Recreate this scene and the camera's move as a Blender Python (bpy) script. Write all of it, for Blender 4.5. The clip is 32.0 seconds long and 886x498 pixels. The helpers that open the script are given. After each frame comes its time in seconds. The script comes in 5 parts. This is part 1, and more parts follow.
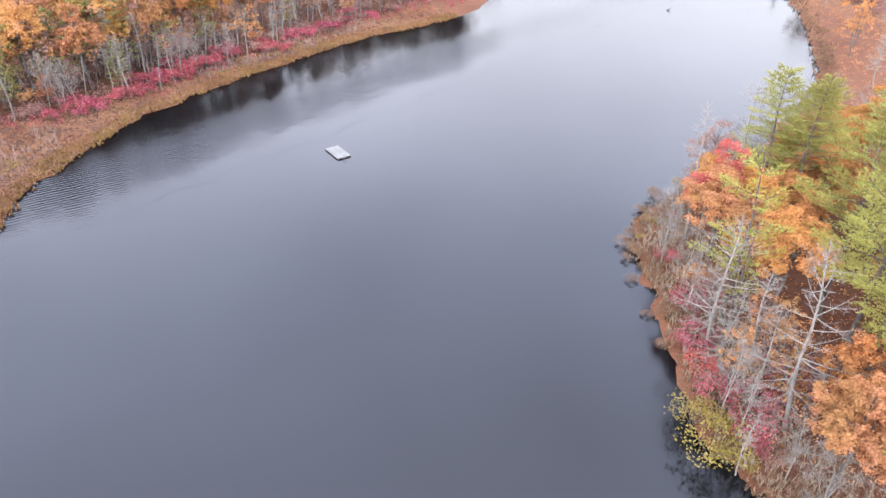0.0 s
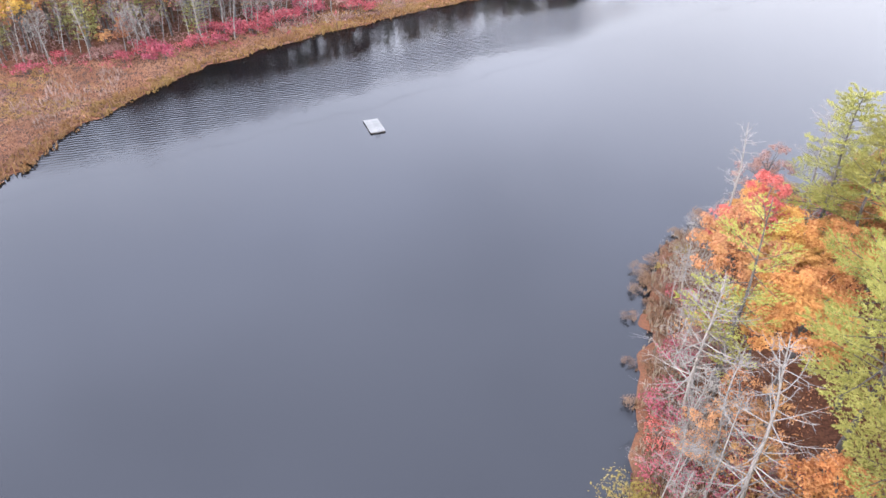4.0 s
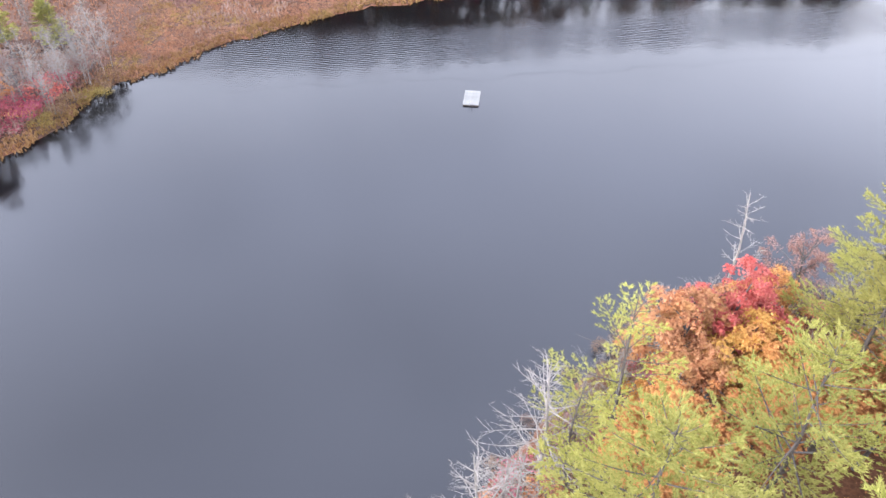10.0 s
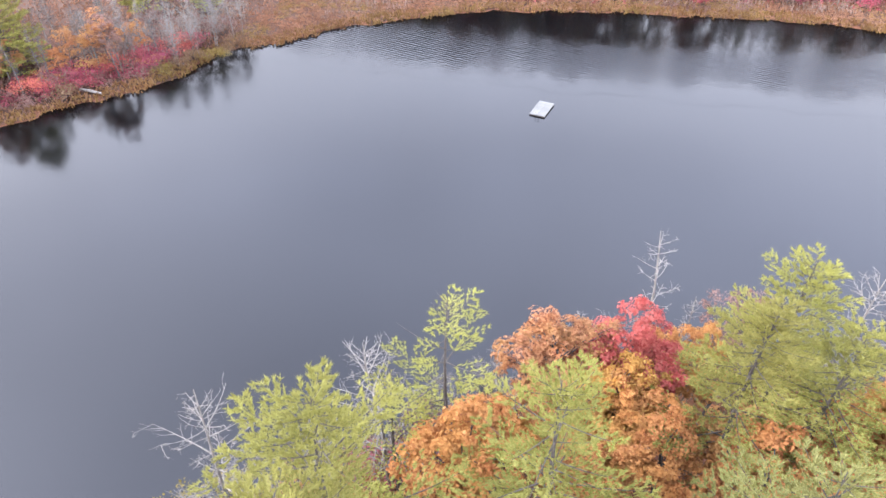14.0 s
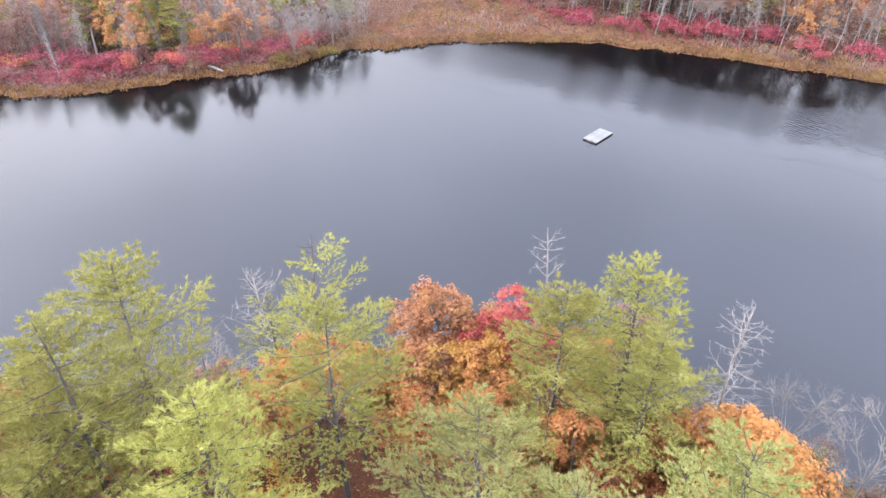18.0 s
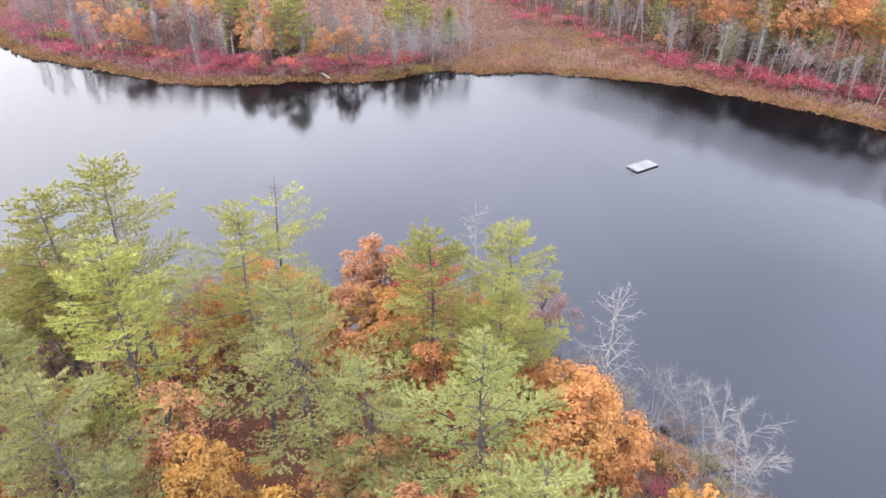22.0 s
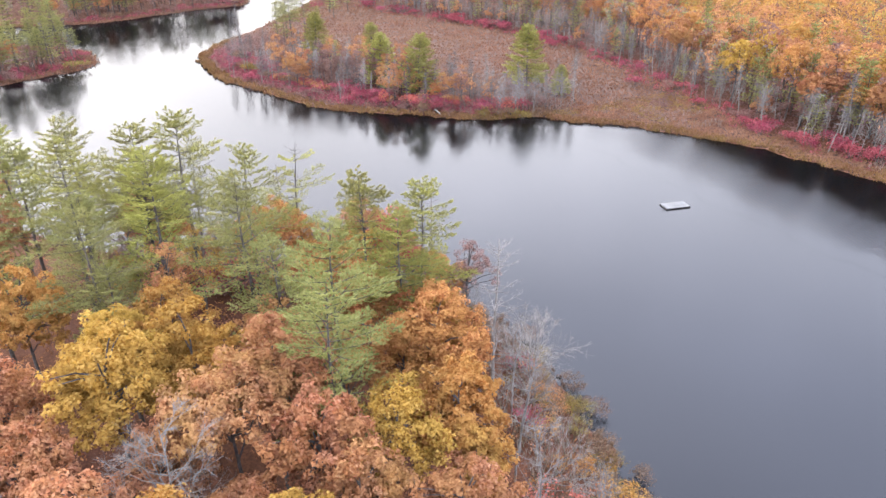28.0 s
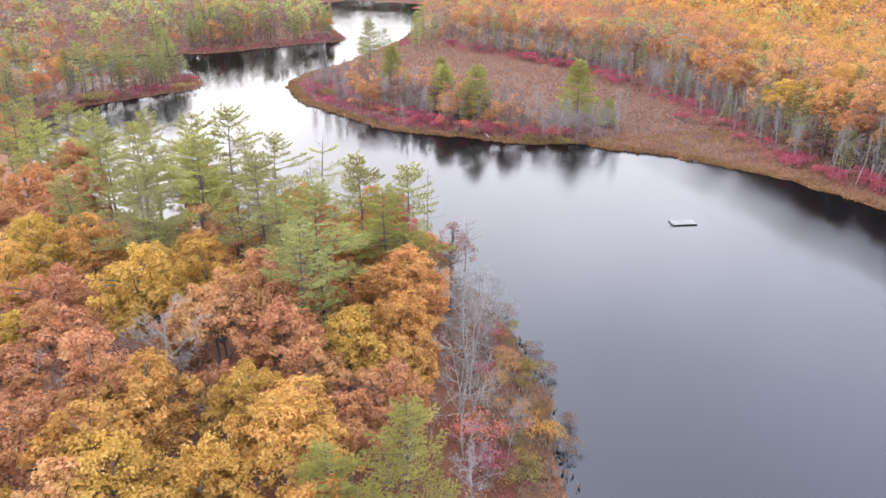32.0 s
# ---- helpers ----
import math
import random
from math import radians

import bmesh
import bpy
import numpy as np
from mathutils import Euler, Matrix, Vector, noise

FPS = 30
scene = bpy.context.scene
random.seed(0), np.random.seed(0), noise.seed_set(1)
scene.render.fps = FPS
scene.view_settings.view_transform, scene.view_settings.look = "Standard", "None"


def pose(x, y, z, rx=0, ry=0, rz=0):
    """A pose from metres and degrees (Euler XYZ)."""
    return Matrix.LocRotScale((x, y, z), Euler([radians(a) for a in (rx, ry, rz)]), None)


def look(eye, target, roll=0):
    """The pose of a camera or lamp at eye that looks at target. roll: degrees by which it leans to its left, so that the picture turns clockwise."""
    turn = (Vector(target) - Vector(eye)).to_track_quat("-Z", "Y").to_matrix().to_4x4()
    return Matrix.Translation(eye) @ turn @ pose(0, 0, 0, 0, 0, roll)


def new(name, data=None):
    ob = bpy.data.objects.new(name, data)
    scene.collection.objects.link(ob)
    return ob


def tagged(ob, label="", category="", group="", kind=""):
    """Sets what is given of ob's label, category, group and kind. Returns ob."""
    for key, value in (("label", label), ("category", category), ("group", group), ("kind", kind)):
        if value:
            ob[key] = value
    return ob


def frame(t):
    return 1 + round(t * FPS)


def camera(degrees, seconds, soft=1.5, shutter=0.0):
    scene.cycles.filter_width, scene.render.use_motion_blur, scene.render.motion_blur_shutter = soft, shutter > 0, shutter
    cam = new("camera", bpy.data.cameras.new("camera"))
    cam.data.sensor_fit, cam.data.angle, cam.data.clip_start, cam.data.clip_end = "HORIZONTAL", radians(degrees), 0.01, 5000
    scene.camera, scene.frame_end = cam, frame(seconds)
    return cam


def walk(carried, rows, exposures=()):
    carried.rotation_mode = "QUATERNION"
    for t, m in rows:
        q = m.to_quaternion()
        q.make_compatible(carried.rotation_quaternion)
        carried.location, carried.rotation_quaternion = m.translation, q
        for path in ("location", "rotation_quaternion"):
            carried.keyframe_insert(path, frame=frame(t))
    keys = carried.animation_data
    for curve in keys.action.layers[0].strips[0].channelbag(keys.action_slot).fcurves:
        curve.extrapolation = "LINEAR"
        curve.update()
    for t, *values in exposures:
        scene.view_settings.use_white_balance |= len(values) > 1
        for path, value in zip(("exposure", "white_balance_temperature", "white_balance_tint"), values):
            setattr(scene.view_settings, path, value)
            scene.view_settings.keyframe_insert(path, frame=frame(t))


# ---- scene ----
cam = camera(63.9, 32.0, soft=1.5)
METRES, EYE, TILT, LEAN, TURN = 175.0, 52.24, -33.0, 0.0, 0.0
ROWS = [
    (0.0, 0.0, 0.0, 0.0, 0.0, 0.0, -0.0),
    (0.5, 0.0141, 0.0076, 0.0042, 1.44, -0.5, -0.88),
    (1.0, 0.0276, 0.0152, 0.0081, 2.85, -0.95, -1.82),
    (1.5, 0.0409, 0.0225, 0.0129, 4.3, -1.51, -2.72),
    (2.0, 0.0542, 0.03, 0.0172, 5.7, -1.94, -3.64),
    (5.5, 0.1374, 0.0747, 0.0498, 16.7, -6.17, -10.86),
    (6.0, 0.1494, 0.0816, 0.0553, 18.52, -6.96, -11.96),
    (6.5, 0.1616, 0.0893, 0.0608, 20.5, -7.72, -13.1),
    (7.0, 0.174, 0.0968, 0.0667, 22.5, -8.55, -14.16),
    (7.5, 0.1865, 0.1049, 0.0721, 24.5, -9.28, -15.27),
    (8.0, 0.1988, 0.1128, 0.0779, 26.55, -10.12, -16.34),
    (8.5, 0.2115, 0.1216, 0.0836, 28.75, -10.93, -17.42),
    (9.0, 0.2241, 0.1316, 0.0882, 31.05, -11.68, -18.6),
    (9.5, 0.2363, 0.1402, 0.0938, 33.29, -12.53, -19.67),
    (10.0, 0.2485, 0.1498, 0.0992, 35.55, -13.35, -20.69),
    (10.5, 0.2606, 0.1585, 0.1054, 37.89, -14.28, -21.68),
    (11.0, 0.2725, 0.1673, 0.1106, 40.16, -15.05, -22.82),
    (11.5, 0.2845, 0.1774, 0.1164, 42.61, -15.97, -23.67),
    (12.0, 0.2962, 0.1872, 0.1223, 45.01, -16.84, -24.62),
    (12.5, 0.3081, 0.1971, 0.1278, 47.45, -17.65, -25.54),
    (13.0, 0.3198, 0.2069, 0.1339, 49.97, -18.57, -26.34),
    (13.5, 0.3314, 0.2169, 0.1402, 52.66, -19.66, -27.19),
    (14.0, 0.343, 0.2269, 0.1465, 55.17, -20.67, -27.89),
    (14.5, 0.3543, 0.2369, 0.1527, 57.72, -21.64, -28.64),
    (15.0, 0.366, 0.2467, 0.1593, 60.17, -22.62, -29.23),
    (15.5, 0.3774, 0.2575, 0.1656, 62.73, -23.57, -29.8),
    (17.5, 0.4176, 0.2979, 0.1882, 72.01, -26.71, -31.66),
    (18.0, 0.4278, 0.3076, 0.1944, 74.46, -27.6, -32.07),
    (18.5, 0.4377, 0.3174, 0.2007, 76.87, -28.51, -32.37),
    (19.0, 0.4475, 0.3276, 0.2069, 79.23, -29.33, -32.62),
    (19.5, 0.4571, 0.3375, 0.2133, 81.6, -30.19, -32.8),
    (20.0, 0.467, 0.3478, 0.2197, 83.91, -31.02, -32.99),
    (20.5, 0.4769, 0.3583, 0.2265, 86.14, -31.84, -33.04),
    (21.0, 0.4865, 0.369, 0.2329, 88.13, -32.49, -33.08),
    (21.5, 0.4959, 0.3796, 0.2392, 90.1, -33.09, -33.19),
    (22.0, 0.505, 0.3902, 0.2457, 92.02, -33.64, -33.19),
    (22.5, 0.5143, 0.4011, 0.2522, 93.92, -34.17, -33.15),
    (23.0, 0.5233, 0.4121, 0.2587, 95.7, -34.66, -33.07),
    (23.5, 0.5323, 0.4232, 0.2652, 97.63, -35.18, -33.0),
    (24.0, 0.5411, 0.4345, 0.2722, 99.49, -35.73, -32.83),
    (24.5, 0.5496, 0.4457, 0.2787, 101.22, -36.13, -32.73),
    (25.0, 0.558, 0.4571, 0.2857, 102.97, -36.59, -32.51),
    (25.5, 0.5661, 0.4677, 0.2926, 104.46, -36.98, -32.35),
    (27.5, 0.5986, 0.5146, 0.322, 110.72, -38.42, -31.47),
    (28.0, 0.6061, 0.526, 0.3285, 112.09, -38.65, -31.25),
    (28.5, 0.6136, 0.5376, 0.3351, 113.38, -38.83, -31.04),
    (29.0, 0.621, 0.5493, 0.3418, 114.66, -39.06, -30.81),
    (29.5, 0.6284, 0.561, 0.3486, 115.94, -39.31, -30.57),
    (30.0, 0.6356, 0.5727, 0.3554, 117.24, -39.49, -30.3),
    (30.5, 0.6427, 0.5844, 0.3622, 118.36, -39.62, -30.07),
    (31.0, 0.6497, 0.5961, 0.3691, 119.47, -39.77, -29.83),
    (31.5, 0.6566, 0.6078, 0.3759, 120.62, -39.94, -29.57),
    (32.0, 0.6634, 0.6196, 0.3827, 121.69, -40.08, -29.33),
]
walk(cam, [(t, pose(0, 0, EYE, TILT, LEAN, TURN) @ pose(METRES * x, METRES * y, METRES * z, 90 + pitch, roll, yaw)) for t, x, y, z, yaw, pitch, roll in ROWS],
     exposures=((0, 3.38), (5, 3.48), (10, 3.58), (15, 3.6), (21, 3.54), (25, 3.36), (32, 3.3)))

# ---------------------------------------------------------------- light: an overcast autumn day
SUN_ELEVATION, SUN_TURN = 33.0, 198.0  # degrees; turn from north, clockwise


def node(tree, kind, **inputs):
    n = tree.nodes.new(kind)
    for key, value in inputs.items():
        n.inputs[key.replace("_", " ")].default_value = value
    return n


world = bpy.data.worlds.new("overcast_sky")
world.use_nodes = True
scene.world = world
wt = world.node_tree
wt.nodes.clear()
sky = wt.nodes.new("ShaderNodeTexSky")
sky.sky_type = "NISHITA"
sky.sun_disc = False
sky.sun_elevation, sky.sun_rotation = radians(SUN_ELEVATION), radians(SUN_TURN)
sky.air_density, sky.dust_density, sky.ozone_density = 1.0, 4.0, 1.0
grey = node(wt, "ShaderNodeHueSaturation", Saturation=0.22, Value=0.1)
coords = wt.nodes.new("ShaderNodeTexCoord")
stretch = node(wt, "ShaderNodeMapping", Scale=(1.0, 1.0, 2.2))
clouds = node(wt, "ShaderNodeTexNoise", Scale=1.7, Detail=4.0, Roughness=0.5)
cover = node(wt, "ShaderNodeMapRange", From_Min=0.3, From_Max=0.7, To_Min=0.80, To_Max=1.22)
deck = node(wt, "ShaderNodeMix")
deck.data_type = "RGBA"
deck.inputs[0].default_value = 0.72
height = wt.nodes.new("ShaderNodeSeparateXYZ")
tint = wt.nodes.new("ShaderNodeValToRGB")
for e, (at, colour) in zip(tint.color_ramp.elements, ((0.2, (1.01, 1.01, 1.08, 1)), (0.54, (0.81, 0.885, 1.16, 1)))):
    e.position, e.color = at, colour
shade = wt.nodes.new("ShaderNodeVectorMath")
shade.operation = "SCALE"
veil = wt.nodes.new("ShaderNodeVectorMath")  # the cloud deck thins and brightens towards the south-west
veil.operation = "DOT_PRODUCT"
veil.inputs[1].default_value = (-0.62, -0.6, 0.2)
near_sun = node(wt, "ShaderNodeMapRange", From_Min=0.42, From_Max=0.84, To_Min=0.91, To_Max=1.08)
near_sun.interpolation_type = "SMOOTHSTEP"
glow = wt.nodes.new("ShaderNodeMath")
glow.operation = "MULTIPLY"
warm = wt.nodes.new("ShaderNodeValToRGB")
for e, (at, colour) in zip(warm.color_ramp.elements, ((0.42, (0.99, 1.0, 1.01, 1)), (0.84, (1.03, 1.0, 0.95, 1)))):
    e.position, e.color = at, colour
hue = wt.nodes.new("ShaderNodeVectorMath")
hue.operation = "MULTIPLY"
back = node(wt, "ShaderNodeBackground", Strength=1.04)
wout = wt.nodes.new("ShaderNodeOutputWorld")
for a, b in ((coords.outputs["Generated"], stretch.inputs[0]), (stretch.outputs[0], clouds.inputs["Vector"]), (clouds.outputs[0], cover.inputs[0]),
             (coords.outputs["Generated"], height.inputs[0]), (height.outputs["Z"], tint.inputs[0]), (tint.outputs[0], deck.inputs[7]), (sky.outputs[0], grey.inputs["Color"]), (grey.outputs[0], deck.inputs[6]), (deck.outputs[2], shade.inputs[0]),
             (coords.outputs["Generated"], veil.inputs[0]), (veil.outputs["Value"], near_sun.inputs[0]), (near_sun.outputs[0], glow.inputs[0]), (cover.outputs[0], glow.inputs[1]), (glow.outputs[0], shade.inputs["Scale"]), (veil.outputs["Value"], warm.inputs[0]), (warm.outputs[0], hue.inputs[1]), (shade.outputs[0], hue.inputs[0]), (hue.outputs[0], back.inputs["Color"]), (back.outputs[0], wout.inputs[0])):
    wt.links.new(a, b)

sun = new("sun", bpy.data.lights.new("sun", "SUN"))
sun.data.energy, sun.data.angle, sun.data.color = 0.34, radians(20), (1.0, 0.97, 0.93)
sun_way = Vector((math.sin(radians(SUN_TURN)) * math.cos(radians(SUN_ELEVATION)), math.cos(radians(SUN_TURN)) * math.cos(radians(SUN_ELEVATION)), math.sin(radians(SUN_ELEVATION))))
sun.matrix_world = look(sun_way * 300, (0, 0, 0))


# ---------------------------------------------------------------- materials
def surface(name):
    m = bpy.data.materials.new(name)
    m.use_nodes = True
    m.node_tree.nodes.clear()
    return m, m.node_tree


def ramp(tree, source, stops):
    r = tree.nodes.new("ShaderNodeValToRGB")
    while len(r.color_ramp.elements) < len(stops):
        r.color_ramp.elements.new(0.5)
    for e, (at, colour) in zip(r.color_ramp.elements, stops):
        e.position, e.color = at, (*colour, 1)
    tree.links.new(source, r.inputs[0])
    return r.outputs[0]


def blend(tree, factor, a, b):
    m = tree.nodes.new("ShaderNodeMix")
    m.data_type = "RGBA"
    for socket, value in ((m.inputs[0], factor), (m.inputs[6], a), (m.inputs[7], b)):
        if hasattr(value, "links"):
            tree.links.new(value, socket)
        else:
            socket.default_value = value if isinstance(value, float) else (*value, 1)
    return m.outputs[2]


def grain(tree, scale, detail=3.0, rough=0.55, space="Object"):
    c = tree.nodes.new("ShaderNodeTexCoord") if space != "World" else tree.nodes.new("ShaderNodeNewGeometry")
    n = node(tree, "ShaderNodeTexNoise", Scale=scale, Detail=detail, Roughness=rough)
    tree.links.new(c.outputs["Position" if space == "World" else space], n.inputs["Vector"])
    return n.outputs[0]


def leaf_material(name, dark, mid, light, thin=0.3, drift=None, drifts=0.09):
    """Foliage: each leaf spray has its own tone, each tree its own shift."""
    m, t = surface(name)
    g = t.nodes.new("ShaderNodeNewGeometry")
    base = ramp(t, g.outputs["Random Per Island"], ((0.0, dark), (0.5, mid), (1.0, light)))
    info = t.nodes.new("ShaderNodeObjectInfo")
    patch = grain(t, 0.55, 2.0, 0.5, "World")
    base = blend(t, ramp(t, patch, ((0.42, (0, 0, 0)), (0.62, (0.45, 0.45, 0.45)))), base, light)
    if drift:  # broad drifts of another plant
        base = blend(t, ramp(t, grain(t, drifts, 3.0, 0.6, "World"), ((0.44, (0, 0, 0)), (0.6, (0.55, 0.55, 0.55)))), base, drift)
    hs = node(t, "ShaderNodeHueSaturation", Saturation=1.0)
    t.links.new(base, hs.inputs["Color"])
    for key, low, high in (("Hue", 0.492, 0.508), ("Value", 0.9, 1.12)):
        r = node(t, "ShaderNodeMapRange", To_Min=low, To_Max=high)
        t.links.new(info.outputs["Random"], r.inputs[0])
        t.links.new(r.outputs[0], hs.inputs[key])
    stand = node(t, "ShaderNodeMapRange", From_Min=0.35, From_Max=0.65, To_Min=0.88, To_Max=1.12)
    t.links.new(grain(t, 0.13, 1.0, 0.5, "World"), stand.inputs[0])
    both = t.nodes.new("ShaderNodeMath")
    both.operation = "MULTIPLY"
    t.links.new(r.outputs[0], both.inputs[0])
    t.links.new(stand.outputs[0], both.inputs[1])
    t.links.new(both.outputs[0], hs.inputs["Value"])
    d = node(t, "ShaderNodeBsdfDiffuse", Roughness=0.6)
    tr = t.nodes.new("ShaderNodeBsdfTranslucent")
    mix = node(t, "ShaderNodeMixShader", Fac=thin)
    out = t.nodes.new("ShaderNodeOutputMaterial")
    for a, b in ((hs.outputs[0], d.inputs[0]), (hs.outputs[0], tr.inputs[0]), (d.outputs[0], mix.inputs[1]), (tr.outputs[0], mix.inputs[2]), (mix.outputs[0], out.inputs[0])):
        t.links.new(a, b)
    return m


def solid_material(name, dark, light, scale, rough=0.85, relief=0.3, fine=None, space="Object"):
    m, t = surface(name)
    p = node(t, "ShaderNodeBsdfPrincipled", Roughness=rough, Specular_IOR_Level=0.15)
    out = t.nodes.new("ShaderNodeOutputMaterial")
    n = grain(t, scale, 4.0, 0.6, space)
    c = ramp(t, n, ((0.3, dark), (0.7, light)))
    f = grain(t, fine or scale * 7, 3.0, 0.6, space)
    c = blend(t, ramp(t, f, ((0.35, (0, 0, 0)), (0.7, (0.6, 0.6, 0.6)))), c, tuple(v * 0.6 for v in dark))
    info = t.nodes.new("ShaderNodeObjectInfo")
    r = node(t, "ShaderNodeMapRange", To_Min=0.85, To_Max=1.15)
    hs = t.nodes.new("ShaderNodeHueSaturation")
    b = node(t, "ShaderNodeBump", Strength=relief, Distance=0.03)
    for u, v in ((info.outputs["Random"], r.inputs[0]), (r.outputs[0], hs.inputs["Value"]), (c, hs.inputs["Color"]), (hs.outputs[0], p.inputs["Base Color"]),
                 (f, b.inputs["Height"]), (b.outputs[0], p.inputs["Normal"]), (p.outputs[0], out.inputs[0])):
        t.links.new(u, v)
    return m


NEEDLE = leaf_material("pine_needles", (0.11, 0.104, 0.027), (0.196, 0.185, 0.047), (0.248, 0.232, 0.075), 0.48)
NEEDLE_BRIGHT = leaf_material("pine_needles_bright", (0.113, 0.106, 0.026), (0.201, 0.189, 0.046), (0.254, 0.237, 0.073), 0.48)
NEEDLE_COOL = leaf_material("pine_needles_cool", (0.09, 0.09, 0.026), (0.172, 0.167, 0.052), (0.226, 0.217, 0.09), 0.48)
LEAF = {
    "russet": leaf_material("russet_oak_leaves", (0.11, 0.036, 0.019), (0.25, 0.098, 0.044), (0.297, 0.153, 0.0889), 0.4, (0.263, 0.137, 0.05), 0.3),
    "salmon": leaf_material("salmon_oak_leaves", (0.135, 0.05, 0.025), (0.29, 0.128, 0.056), (0.335, 0.18, 0.095), 0.4, (0.286, 0.168, 0.0611), 0.3),
    "orange": leaf_material("orange_leaves", (0.15, 0.05, 0.021), (0.3, 0.122, 0.046), (0.345, 0.172, 0.072), 0.4, (0.31, 0.158, 0.052), 0.3),
    "gold": leaf_material("golden_leaves", (0.145, 0.07, 0.013), (0.295, 0.168, 0.033), (0.34, 0.218, 0.062), 0.4, (0.234, 0.142, 0.0361), 0.3),
    "amber": leaf_material("amber_leaves", (0.15, 0.06, 0.014), (0.298, 0.14, 0.036), (0.345, 0.198, 0.066), 0.4, (0.257, 0.158, 0.0444), 0.3),
    "red": leaf_material("red_maple_leaves", (0.205, 0.039, 0.033), (0.305, 0.068, 0.058), (0.345, 0.115, 0.094), 0.45),
    "crimson": leaf_material("crimson_shrub_leaves", (0.11, 0.019, 0.029), (0.205, 0.039, 0.056), (0.262, 0.086, 0.098), 0.4),
    "olive": leaf_material("olive_shrub_leaves", (0.0743, 0.0553, 0.0122), (0.143, 0.105, 0.0278), (0.189, 0.145, 0.0556), 0.4),
    "brown": leaf_material("brown_shrub_leaves", (0.06, 0.033, 0.02), (0.112, 0.066, 0.039), (0.155, 0.1, 0.066), 0.3),
    "rose": leaf_material("faded_rose_leaves", (0.0857, 0.0421, 0.0333), (0.143, 0.0763, 0.0622), (0.183, 0.118, 0.103), 0.3),
}
SEDGE = leaf_material("rust_marsh_shrubs", (0.116, 0.051, 0.032), (0.146, 0.068, 0.042), (0.17, 0.088, 0.057), 0.25, (0.168, 0.096, 0.064), 0.05)
FRINGE = leaf_material("ochre_sedge", (0.09, 0.042, 0.016), (0.145, 0.076, 0.03), (0.175, 0.108, 0.052), 0.25, (0.13, 0.09, 0.03))
BRUSH = leaf_material("pale_twigs", (0.088, 0.064, 0.045), (0.135, 0.104, 0.074), (0.178, 0.143, 0.108), 0.2)
HAZE = leaf_material("pinkish_grey_twigs", (0.11, 0.069, 0.054), (0.165, 0.11, 0.089), (0.215, 0.155, 0.132), 0.2)
BARK = solid_material("pine_bark", (0.034, 0.028, 0.024), (0.08, 0.068, 0.06), 3.0)
BARK_GREY = solid_material("grey_bark", (0.0389, 0.0344, 0.0333), (0.0889, 0.0806, 0.0778), 2.5)
BLEACHED = solid_material("bleached_dead_wood", (0.098, 0.086, 0.077), (0.185, 0.167, 0.152), 2.0)
DECK = solid_material("weathered_white_planks", (0.075, 0.073, 0.069), (0.115, 0.113, 0.109), 1.5, 0.8, 0.2)
FRAME_WOOD = solid_material("dark_wet_timber", (0.0143, 0.0118, 0.0111), (0.0343, 0.0289, 0.0278), 3.0)
FLOAT = solid_material("black_float", (0.00571, 0.00526, 0.00611), (0.0143, 0.0132, 0.0153), 3.0, 0.5)
STEEL = solid_material("galvanised_rail", (0.1, 0.1, 0.1), (0.139, 0.139, 0.139), 4.0, 0.4, 0.05)


def ground_material():
    m, t = surface("leaf_litter_ground")
    p = node(t, "ShaderNodeBsdfPrincipled", Roughness=0.95, Specular_IOR_Level=0.05)
    out = t.nodes.new("ShaderNodeOutputMaterial")
    broad = ramp(t, grain(t, 0.06, 4.0, 0.6, "World"), ((0.35, (0.052, 0.022, 0.014)), (0.55, (0.082, 0.036, 0.021)), (0.7, (0.066, 0.037, 0.02))))
    leaves = ramp(t, grain(t, 3.5, 3.0, 0.7, "World"), ((0.4, (0.03, 0.0135, 0.009)), (0.6, (0.098, 0.042, 0.022))))
    c = blend(t, 0.5, broad, leaves)
    b = node(t, "ShaderNodeBump", Strength=0.6, Distance=0.15)
    t.links.new(grain(t, 2.2, 4.0, 0.7, "World"), b.inputs["Height"])
    for u, v in ((c, p.inputs["Base Color"]), (b.outputs[0], p.inputs["Normal"]), (p.outputs[0], out.inputs[0])):
        t.links.new(u, v)
    return m


